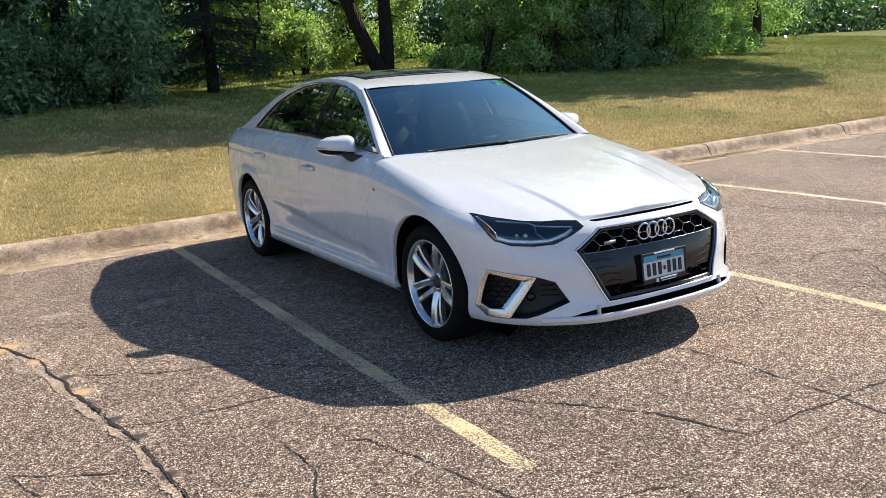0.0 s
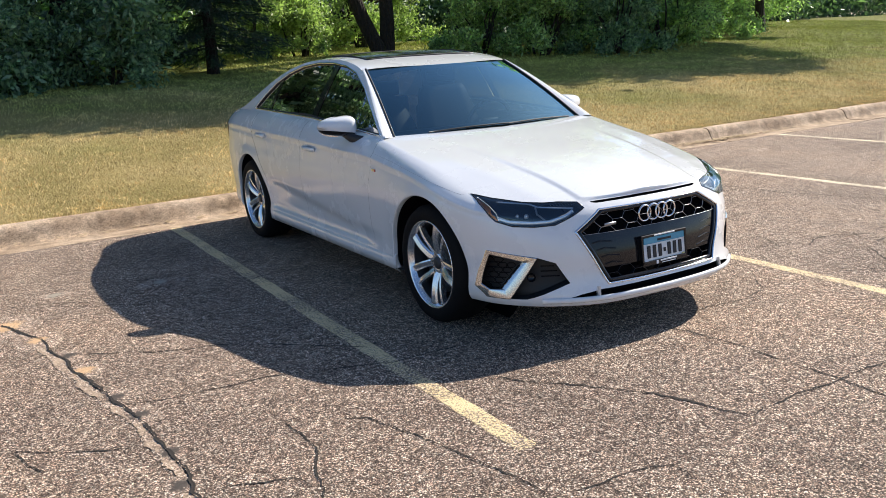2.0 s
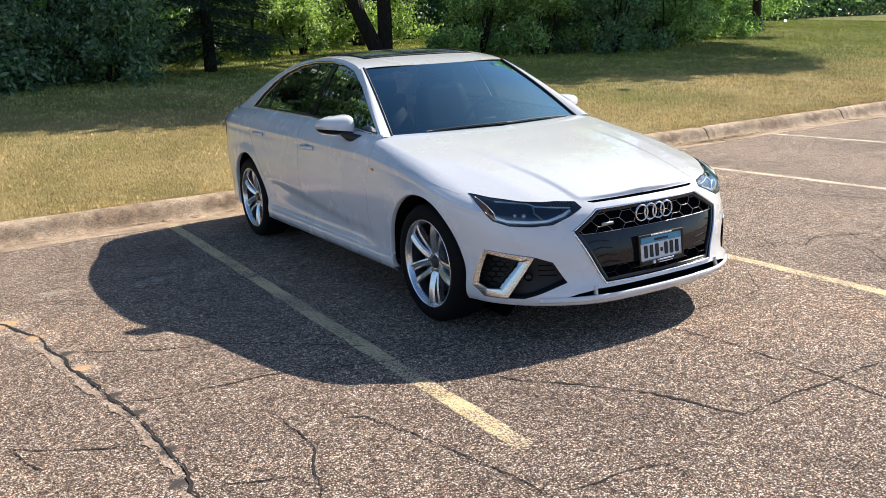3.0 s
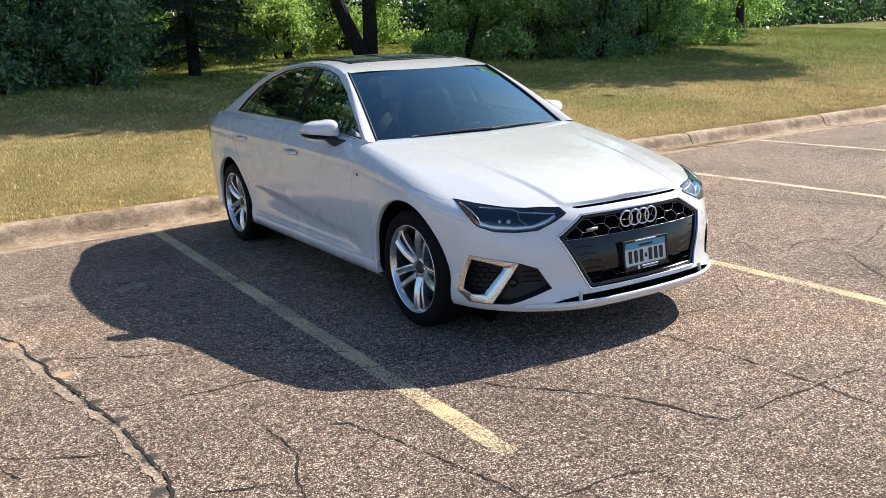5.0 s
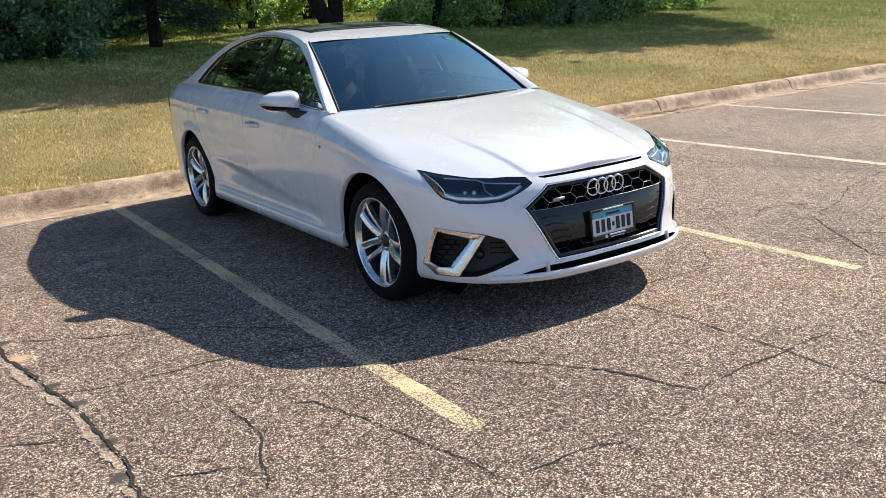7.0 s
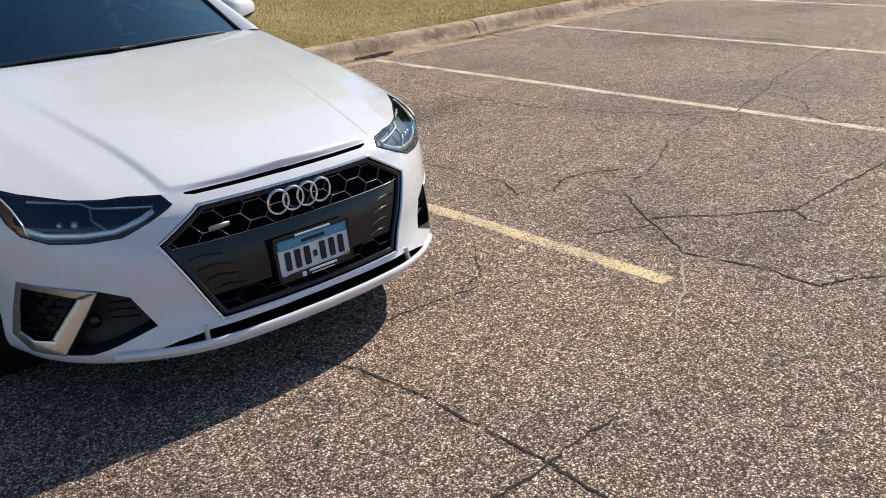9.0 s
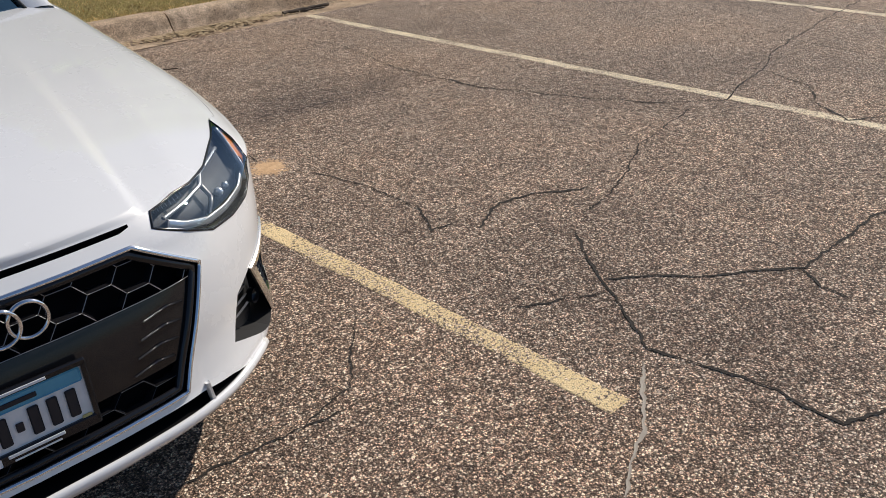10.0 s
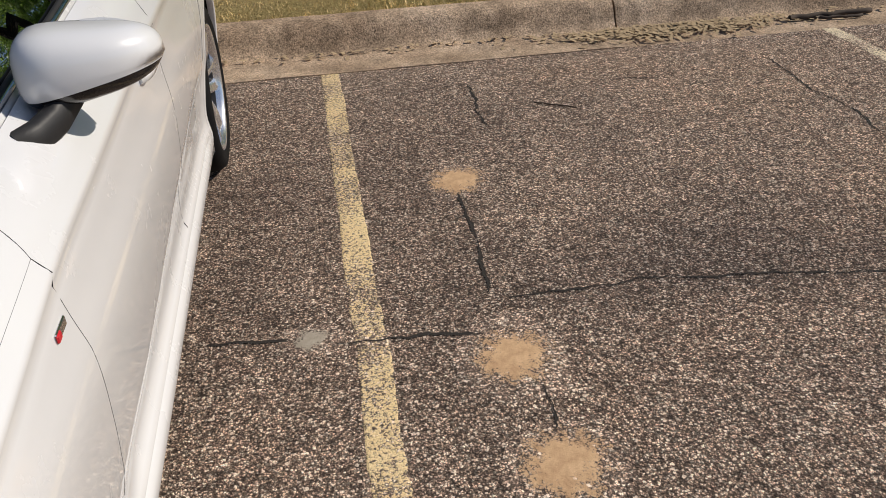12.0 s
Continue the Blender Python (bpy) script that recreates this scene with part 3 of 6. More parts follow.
front_in = spline((0.18, 0.012), (0.215, -0.018), (0.25, -0.022), (0.29, -0.006), (0.34, 0.008), (0.45, 0.022), (0.54, 0.047), (0.60, 0.075), (0.65, 0.10), (0.69, 0.135))
rear_in = spline((0.18, 0.10), (0.26, 0.03), (0.45, 0.0), (0.8, 0.01), (0.92, 0.03), (1.0, 0.07))


def hollow(z):
    """The scooped lower doors, under a crease that climbs towards the rear wheel."""
    edge = 0.375 + 0.12 * np.clip((PY - 1.05) / 1.2, 0, 1)
    return 0.016 * np.clip((z - 0.30) / 0.03, 0, 1) * np.clip((edge + 0.055 - z) / 0.055, 0, 1)


def wall(z):
    """The body's outline (x, y for all stations) at the heights z (one per station)."""
    z = np.broadcast_to(np.asarray(z, float), PX.shape)
    a = NX**2
    ends = np.where(PY < 1.0, front_in(z), rear_in(z))
    d = a * (low_in(z) + top_in((z - rim_z(PY)) * 0.135 / crest(PY))) + (1 - a) * ends
    d = d + a * hollow(z) * np.clip((PY - 0.62) / 0.25, 0, 1) * np.clip((2.62 - PY) / 0.25, 0, 1)
    for ay in ARCHES:
        r = np.hypot(PY - ay, z - 0.33)
        d = d - a * 0.004 * np.exp(-((r - 0.37) / 0.05) ** 2)
    return PX - NX * d, PY - NY * d


def side_x(y, z):
    X, Y = wall(z)
    k = NS // 14
    return float(np.interp(y, Y[k:-k], X[k:-k]))


def front_y(x, z):
    X, Y = wall(z)
    k = NS // 4
    return float(np.interp(abs(x), X[:k], Y[:k]))


def make_shell():
    """Half of the body's sheet metal below the windows: sides, nose, tail, bonnet and boot."""
    bm = bmesh.new()
    zr = rim_z(PY)
    zb = np.full(NS, 0.20)
    rows = []
    NV = 44
    zm = zr - crest(PY)
    for j in range(NV + 1):
        z = zb + (zm - zb) * (j / 32) if j <= 32 else zm + (zr - zm) * ((j - 32) / (NV - 32))
        X, Y = wall(z)
        rows.append(list(zip(X, Y, z)))
    sheet = grid(bm, rows)
    rim = sheet[-1]
    zc = spline((-0.70, 0.69), (-0.62, 0.712), (-0.45, 0.765), (-0.2, 0.825), (0.2, 0.893), (0.6, 0.952), (0.8, 0.965))
    crease = spline((-0.75, 0.395), (-0.6, 0.40), (-0.45, 0.412), (-0.15, 0.45), (0.2, 0.49), (0.8, 0.55))
    ridge = spline((-0.62, 0.545), (-0.5, 0.56), (-0.2, 0.61), (0.15, 0.655), (0.8, 0.74))
    zd = spline((3.2, 1.075), (3.5, 1.078), (3.80, 1.072), (3.88, 1.045), (3.97, 1.0))

    def cap(ids, spine, height, dome):
        prev = None
        for i in ids:
            v0 = rim[i]
            row = [v0]
            y1 = spine(v0.co.y)
            for k in range(1, 61):
                t = 1 - k / 60
                x = v0.co.x * t
                y = y1 + (v0.co.y - y1) * t
                h = float(height(y))
                z = h - (h - v0.co.z) * t**2.3
                if dome:
                    c = float(crease(y))
                    s = min(1, max(0, (x - c) / (0.018 + 0.05 * max(0, y + 0.25)) + 0.5))
                    z += 0.008 * (1 - s * s * (3 - 2 * s)) * min(1, (1 - t) * 8) * min(1, max(0, (0.45 - y) / 0.8))
                    q = (x - float(ridge(y))) / 0.05
                    z += 0.0022 * math.exp(-q * q) * min(1, max(0, (y + 0.56) / 0.12)) * min(1, max(0, (0.75 - y) / 0.6))
                row.append(bm.verts.new((x, y, z)))
            if prev:
                for k in range(60):
                    q = [prev[k], prev[k + 1], row[k + 1], row[k]]
                    try:
                        bm.faces.new(q)
                    except ValueError:
                        pass
            prev = row
    f_ids = [i for i in range(NS) if PY[i] < 0.80]
    y_lo, y_hi = rim[0].co.y, rim[f_ids[-1]].co.y
    cap(f_ids, lambda y: y_lo + 0.002 + (0.60 - y_lo) * (y - y_lo) / (y_hi - y_lo), zc, True)
    r_ids = [i for i in range(NS) if PY[i] > 3.28]
    y_a, y_b = rim[r_ids[0]].co.y, rim[-1].co.y
    cap(r_ids, lambda y: 3.30 + (y_b - 3.302) * (y - y_a) / (y_b - y_a), zd, False)
    bmesh.ops.remove_doubles(bm, verts=bm.verts[:], dist=1e-4)
    bmesh.ops.recalc_face_normals(bm, faces=bm.faces[:])
    if sum(f.normal.z for f in bm.faces if f.calc_center_median().z > 0.8) < 0:
        bmesh.ops.reverse_faces(bm, faces=bm.faces[:])
    return bm


def arc(cy, cz, r, a0, a1, n):
    return [(cy + r * math.cos(radians(a0 + (a1 - a0) * k / n)), cz + r * math.sin(radians(a0 + (a1 - a0) * k / n))) for k in range(n + 1)]


ARCH_R = 0.376
GRILLE = [(-0.01, 0.648), (0.338, 0.648), (0.488, 0.558), (0.360, 0.297), (-0.01, 0.297)]
POCKET = [(0.824, 0.478), (0.664, 0.446), (0.589, 0.416), (0.538, 0.316), (0.709, 0.240), (0.765, 0.237), (0.824, 0.238), (0.850, 0.285)]
SLIT = [(-0.01, 0.280), (0.40, 0.276), (0.50, 0.260), (0.57, 0.240), (0.42, 0.243), (-0.01, 0.245)]
GAP = [(-0.01, 0.676), (0.33, 0.676), (0.357, 0.681), (0.357, 0.686), (-0.01, 0.688)]
HOOD = [(0.68, 0.876), (0.64, 0.872), (0.35, 0.855), (0.10, 0.818), (-0.10, 0.772), (-0.21, 0.744), (-0.45, 0.700), (-0.60, 0.686), (-0.9, 0.686), (-0.9, 1.3), (0.68, 1.3)]
BUMPER = [(-1.0, 0.0), (-1.0, 0.72), (-0.62, 0.72), (-0.30, 0.60), (-0.285, 0.535), (-0.02, 0.52), (-0.02, 0.0)]
DOOR_F = [(0.74, 0.315), (0.735, 0.50), (0.715, 0.70), (0.69, 0.80), (0.68, 0.88), (0.68, 1.2), (1.79, 1.2), (1.79, 0.315)]
DOOR_R = [(1.79, 0.315), (1.79, 1.2), (2.80, 1.2), (2.79, 0.85), (2.70, 0.74), (2.53, 0.55), (2.48, 0.315)]

shell = make_shell()
skin = BVHTree.FromBMesh(shell)


def skin_y(x, z):
    """The nose's surface straight behind (x, z)."""
    hit = skin.ray_cast((abs(x), -3, z), (0, 1, 0))[0]
    return min(hit.y, 0.0) if hit else front_y(x, z)


# headlamp outline (x, z); its upper edge sweeps back to a pointed tip on the shoulder
LAMP = []
for x, y in ((0.800, -0.235), (0.745, -0.333), (0.646, -0.457), (0.569, -0.52), (0.505, -0.553)):
    LAMP.append((x, skin.ray_cast((x, y, 2.0), (0, 0, -1))[0].z))
LAMP += [(0.423, 0.688), (0.407, 0.662), (0.480, 0.632), (0.566, 0.597), (0.65, 0.592), (0.735, 0.598), (0.788, 0.622), (0.810, 0.66), (0.812, 0.70)]
side = lambda c: c.x > 0.55
nose = lambda c: c.y < 0.1
for ay in ARCHES:
    cut_out(shell, arc(ay, 0.325, ARCH_R, -28, 208, 44) + [(ay - 0.30, 0.0), (ay + 0.30, 0.0)], (1, 2), side, keep=False)
lamp_sheet = cut_out(shell, LAMP, (0, 2), nose)
grille_sheet = cut_out(shell, GRILLE, (0, 2), nose)
pocket_sheet = cut_out(shell, POCKET, (0, 2), nose)
slit_sheet = cut_out(shell, SLIT, (0, 2), nose)
gap_sheet = cut_out(shell, GAP, (0, 2), nose)
hood_sheet = cut_out(shell, HOOD, (1, 2), lambda c: c.y < 0.81)
bumper_sheet = cut_out(shell, BUMPER, (1, 2), nose)
door_f = cut_out(shell, DOOR_F, (1, 2), side)
door_r = cut_out(shell, DOOR_R, (1, 2), side)
body = part("body", joined(shell, mirrored(shell)), PAINT, car, "glossy white painted body sides and tail")
part("bonnet", joined(hood_sheet, mirrored(hood_sheet)), PAINT, car, "white bonnet with two raised creases")
bumper = part("front_bumper", joined(bumper_sheet, mirrored(bumper_sheet)), PAINT, car, "white front bumper with large intakes")
doors = []
for bm, nm in ((door_f, "front_door"), (door_r, "rear_door")):
    doors.append(both_sides(nm, bm, PAINT, car))


def seam(pts, r=0.0022, parent=None, name="panel_gap", mat=None):
    both_sides(name, tube(pts, r, 5), mat or SEAM, parent or car)


def side_line(yz, step=0.02, out=0.0):
    line = []
    for a, b in zip(yz, yz[1:]):
        n = max(1, int(math.dist(a, b) / step))
        line += [(a[0] + (b[0] - a[0]) * k / n, a[1] + (b[1] - a[1]) * k / n) for k in range(n)]
    line.append(yz[-1])
    return [(side_x(y, z) - 0.0012 + out, y, z) for y, z in line]


def front_line(xz, step=0.015, out=0.0):
    line = []
    for a, b in zip(xz, xz[1:]):
        n = max(1, int(math.dist(a, b) / step))
        line += [(a[0] + (b[0] - a[0]) * k / n, a[1] + (b[1] - a[1]) * k / n) for k in range(n)]
    line.append(xz[-1])
    return [(x, front_y(x, z) - out, z) for x, z in line]


seam(side_line([(0.68, 0.876), (0.45, 0.846), (0.15, 0.797), (-0.20, 0.732), (-0.226, 0.737)], out=0.0004), 0.0009, mat=SOFT_SEAM)
seam(side_line([(0.68, 0.876), (0.70, 0.915), (0.725, 0.945)], 0.01, 0.0004), 0.0012)
seam(side_line([(0.68, 0.876), (0.69, 0.80), (0.715, 0.70), (0.735, 0.50), (0.74, 0.315)], out=0.0004), 0.0013)
seam(side_line([(1.79, 0.315), (1.79, 1.0)]), 0.0018)
seam(side_line([(2.53, 0.55), (2.70, 0.74), (2.79, 0.85), (2.80, 1.02)]))
seam(side_line([(-0.245, 0.535), (-0.30, 0.538), (-0.34, 0.552)], out=0.0004), 0.0009, mat=SOFT_SEAM)
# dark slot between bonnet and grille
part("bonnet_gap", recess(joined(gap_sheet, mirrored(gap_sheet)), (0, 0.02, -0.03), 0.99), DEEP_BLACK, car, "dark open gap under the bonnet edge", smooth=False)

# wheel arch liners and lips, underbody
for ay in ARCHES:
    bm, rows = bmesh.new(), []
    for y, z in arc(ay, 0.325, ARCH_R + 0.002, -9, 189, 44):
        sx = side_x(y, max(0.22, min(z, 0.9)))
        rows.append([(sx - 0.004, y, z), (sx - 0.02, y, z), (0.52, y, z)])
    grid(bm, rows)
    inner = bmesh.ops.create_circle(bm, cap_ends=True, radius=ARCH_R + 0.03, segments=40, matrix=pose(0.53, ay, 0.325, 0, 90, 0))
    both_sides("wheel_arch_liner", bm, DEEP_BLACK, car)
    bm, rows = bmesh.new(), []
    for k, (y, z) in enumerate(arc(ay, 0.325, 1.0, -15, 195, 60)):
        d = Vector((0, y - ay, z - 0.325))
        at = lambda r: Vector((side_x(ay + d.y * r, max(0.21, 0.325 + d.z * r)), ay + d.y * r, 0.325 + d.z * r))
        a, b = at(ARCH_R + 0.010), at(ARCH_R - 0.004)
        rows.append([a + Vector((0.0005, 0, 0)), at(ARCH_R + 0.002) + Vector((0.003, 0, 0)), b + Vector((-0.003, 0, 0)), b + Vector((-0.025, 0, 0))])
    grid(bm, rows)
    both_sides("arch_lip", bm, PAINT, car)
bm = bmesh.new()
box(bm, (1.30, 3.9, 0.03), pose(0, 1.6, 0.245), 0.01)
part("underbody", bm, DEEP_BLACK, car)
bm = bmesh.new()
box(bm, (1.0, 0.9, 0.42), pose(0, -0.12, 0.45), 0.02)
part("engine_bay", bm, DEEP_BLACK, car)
bm = bmesh.new()
rows = [[(side_x(y, 0.27) + (dx if dx < 0 else dx * min(1, (y - 0.45) / 0.15, (2.54 - y) / 0.15)), y, z) for dx, z in ((-0.020, 0.312), (-0.006, 0.306), (0.008, 0.284), (0.010, 0.255), (0.0, 0.222), (-0.05, 0.208), (-0.14, 0.212))] for y in np.linspace(0.46, 2.53, 50)]
grid(bm, rows)
both_sides("sill", bm, PAINT, car, "white side skirt under the doors")

# ---- roof, pillars and glass ----
xb = lambda y: side_x(y, float(rim_z(y)))
XB = {}


def panel_x(y, z):
    k = round(y, 3)
    if k not in XB:
        XB[k] = (xb(y) - 0.006, float(rim_z(y)))
    x0, z0 = XB[k]
    d = z - z0
    return x0 - 0.52 * d - 0.30 * d * d


panel_top = spline((0.70, 0.95), (0.90, 1.072), (1.15, 1.222), (1.372, 1.333), (1.6, 1.384), (1.85, 1.407), (2.1, 1.408), (2.4, 1.383), (2.65, 1.325), (2.85, 1.248), (3.1, 1.128), (3.28, 1.055), (3.42, 1.03))
roof_z = spline((1.25, 1.332), (1.45, 1.378), (1.7, 1.418), (1.95, 1.436), (2.2, 1.434), (2.5, 1.408), (2.75, 1.362), (2.95, 1.30))
DLO = [(0.745, 0.962), (0.95, 1.080), (1.2, 1.222), (1.42, 1.318), (1.62, 1.362), (1.85, 1.384), (2.1, 1.386), (2.35, 1.364), (2.55, 1.316), (2.72, 1.245), (2.85, 1.155), (2.97, 1.052),
       (2.7, 1.046), (1.8, 1.026), (1.1, 0.985)]


def make_side_panel():
    bm, rows = bmesh.new(), []
    for y in np.linspace(0.70, 3.42, 118):
        z0, z1 = float(rim_z(y)) - 0.004, float(panel_top(y))
        rows.append([(panel_x(y, z0 + (z1 - z0) * k / 22), y, z0 + (z1 - z0) * k / 22) for k in range(23)])
    grid(bm, rows)
    return bm


ws_x = lambda t: 0.705 + (0.548 - 0.705) * t
ws_pt = lambda a, t: Vector((a * ws_x(t), (0.615 + 0.115 * abs(a) ** 2.2) * (1 - t) + (1.285 + 0.085 * abs(a) ** 2.2) * t,
                             (0.957 - 0.012 * a * a) * (1 - t) + (1.342 - 0.006 * a * a) * t + 0.018 * math.sin(math.pi * t)))
rw_pt = lambda a, t: Vector((a * (0.53 + 0.13 * t), (2.80 + 0.03 * a * a) * (1 - t) + (3.34 - 0.04 * a * a) * t,
                             (1.345 - 0.06 * a * a) * (1 - t) + (1.072 - 0.02 * a * a) * t + 0.015 * math.sin(math.pi * t)))
panel = make_side_panel()
glass_sheet = cut_out(panel, DLO, (1, 2), lambda c: True)
bm = panel
# front pillar face, from the windscreen's edge to the side panel
rows = []
for k in range(25):
    t = k / 24
    y = 0.70 + (1.372 - 0.70) * t
    e = ws_pt(1, t)
    z = float(panel_top(y))
    o = Vector((panel_x(y, z), y, z))
    m = (e + o) / 2 + Vector((0.006, -0.005, 0.006))
    rows.append([o, o * 0.6 + m * 0.4 + Vector((0.0015, -0.001, 0.0015)), m, e * 0.7 + m * 0.3, e, e + Vector((-0.004, 0.012, -0.012))])
grid(bm, rows)
# rear pillar face
rows = []
for k in range(17):
    t = k / 16
    y = 2.83 + (3.42 - 2.83) * t
    e = rw_pt(1, t)
    z = float(panel_top(y))
    o = Vector((panel_x(y, z), y, z))
    m = (e + o) / 2 + Vector((0.012, 0.0, 0.016))
    rows.append([o, o * 0.5 + m * 0.5, m, e * 0.5 + m * 0.5, e])
grid(bm, rows)
# roof skin
rows = []
for j in range(41):
    b = j / 40
    row = []
    for k in range(25):
        a = k / 24
        y0 = 1.285 + 0.087 * a**2.2
        y1 = 2.80 + 0.03 * a * a
        y = y0 + (y1 - y0) * b
        ye = 1.372 + (2.83 - 1.372) * b
        ze = float(panel_top(ye))
        xe = panel_x(ye, ze)
        zc = float(roof_z(y))
        row.append((xe * a, y, ze + (zc - ze) * (1 - a**2.8)))
    rows.append(row)
grid(bm, rows)
roof = part("roof", joined(bm, mirrored(bm)), PAINT, car, "white roof with slim pillars")
sharp(roof, 30)


def pane(fn, a0=-1.0, a1=1.0, na=30, nt=16, t0=0.0, t1=1.0):
    bm = bmesh.new()
    grid(bm, [[fn(a0 + (a1 - a0) * k / na, t0 + (t1 - t0) * j / nt) for k in range(na + 1)] for j in range(nt + 1)])
    return bm


part("windscreen", pane(ws_pt), WINDSCREEN, car, "large raked windscreen of bluish glass")
part("rear_window", pane(rw_pt), PRIVACY, car)
# black border printed round the windscreen
bm = bmesh.new()
for a0, a1, t0, t1 in ((-1, 1, 0, 0.075), (-1, 1, 0.955, 1), (-1, -0.955, 0.075, 0.955), (0.955, 1, 0.075, 0.955)):
    na = 30 if a1 - a0 > 1 else 2
    grid(bm, [[ws_pt(a0 + (a1 - a0) * k / na, t0 + (t1 - t0) * j / 12) + Vector((0, 0.004, -0.006)) for k in range(na + 1)] for j in range(13)])
part("windscreen_border", bm, BLACK_MATT, car)
bm = tube([ws_pt(1, t) + Vector((0.003, -0.003, 0.004)) for t in np.linspace(0, 1, 20)], 0.007, 6)
both_sides("windscreen_moulding", bm, BLACK_MATT, car)
# side glass set in from the frame, parted by the pillars between the doors
pieces = [("front_window", 0.7, 1.735), ("rear_window_glass", 1.815, 2.62), ("quarter_window", 2.66, 3.0)]
CLEAR = {"front_window": FRONT_GLASS}
for nm, y0, y1 in pieces:
    bm = glass_sheet.copy()
    for co, no in (((0, y0, 0), (0, -1, 0)), ((0, y1, 0), (0, 1, 0))):
        bmesh.ops.bisect_plane(bm, geom=bm.verts[:] + bm.edges[:] + bm.faces[:], plane_co=co, plane_no=no, clear_outer=True)
    both_sides(nm, shifted(bm, (-0.012, 0, 0)), CLEAR.get(nm, PRIVACY), car, "tinted side glass")
for y0, y1 in ((1.735, 1.815), (2.62, 2.66)):
    bm = glass_sheet.copy()
    for co, no in (((0, y0, 0), (0, -1, 0)), ((0, y1, 0), (0, 1, 0))):
        bmesh.ops.bisect_plane(bm, geom=bm.verts[:] + bm.edges[:] + bm.faces[:], plane_co=co, plane_no=no, clear_outer=True)
    both_sides("door_pillar", shifted(bm, (-0.006, 0, 0)), BLACK_GLOSS, car, "gloss black pillar trim between the windows")
glass_sheet.free()
edge = []
for a, b in zip(DLO, DLO[1:] + DLO[:1]):
    n = max(2, int(math.dist(a, b) / 0.03))
    edge += [(a[0] + (b[0] - a[0]) * k / n, a[1] + (b[1] - a[1]) * k / n) for k in range(n)]
ring = [Vector((panel_x(y, z) + 0.001, y, z)) for y, z in edge]
both_sides("window_trim", sweep(bmesh.new(), ring, ring_profile(0.013, 0.012, 6), True, (1, 0, 0)), CHROME, car, "thin bright trim round the side windows")
mid = Vector((0, sum(p[0] for p in DLO) / len(DLO), sum(p[1] for p in DLO) / len(DLO)))
ring = [Vector((panel_x(y, z) - 0.007, y, z)) + (Vector((0, mid.y - y, mid.z - z))).normalized() * 0.012 for y, z in edge]
both_sides("window_seal", sweep(bmesh.new(), ring, ring_profile(0.018, 0.012, 6), True, (1, 0, 0)), BLACK_MATT, car)
# sunroof
bm, rows = bmesh.new(), []
for y in np.linspace(1.58, 2.16, 22):
    row = []
    for x in np.linspace(-0.43, 0.43, 27):
        b = (y - 1.372) / (2.83 - 1.372)
        ze = float(panel_top(1.372 + (2.83 - 1.372) * b))
        xe = panel_x(1.372 + (2.83 - 1.372) * b, ze)
        row.append((x, y, ze + (float(roof_z(y)) - ze) * (1 - (abs(x) / xe) ** 2.8) + 0.004))
    rows.append(row)
grid(bm, rows)
sunroof = part("sunroof", bm, BLACK_GLOSS, car, "dark glass sunroof panel")
edge = [rows[0][k] for k in range(27)] + [r[-1] for r in rows[1:]] + rows[-1][::-1][1:] + [r[0] for r in rows[::-1][1:-1]]
part("sunroof_seal", tube([Vector(p) for p in edge], 0.006, 6, True), BLACK_MATT, sunroof)
bm = bmesh.new()
rows = [[(0.011 * (1 - k / 10) * c, 2.66 + 0.16 * s * (1 - 0.6 * k / 10) + 0.07 * k / 10, 1.37 + 0.055 * k / 10) for c, s in ((1, 0), (0.6, 0.5), (0, 0.55), (-0.6, 0.5), (-1, 0), (-0.6, -0.5), (0, -0.55), (0.6, -0.5))] for k in range(11)]
grid(bm, rows, closed=True)
part("roof_aerial", bm, PAINT, car, "small white fin aerial on the roof")

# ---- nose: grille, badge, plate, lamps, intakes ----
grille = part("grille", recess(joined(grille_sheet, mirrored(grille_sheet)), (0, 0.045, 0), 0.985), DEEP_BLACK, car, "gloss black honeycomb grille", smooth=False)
outline = [(0.338, 0.648), (0.488, 0.558), (0.360, 0.297), (-0.360, 0.297), (-0.488, 0.558), (-0.338, 0.648)]
loop = front_line(outline + outline[:1], 0.012, 0.002)[:-1]
part("grille_surround", sweep(bmesh.new(), loop, ring_profile(0.012, 0.014, 8), True, (0, -1, 0)), CHROME, grille, "bright metal grille frame")
inner = [(x * 0.955, 0.479 + (z - 0.479) * 0.925) for x, z in outline]
loop = front_line(inner + inner[:1], 0.012, -0.006)[:-1]
part("grille_inner_frame", sweep(bmesh.new(), loop, ring_profile(0.022, 0.016, 6), True, (0, -1, 0)), BLACK_GLOSS, grille)
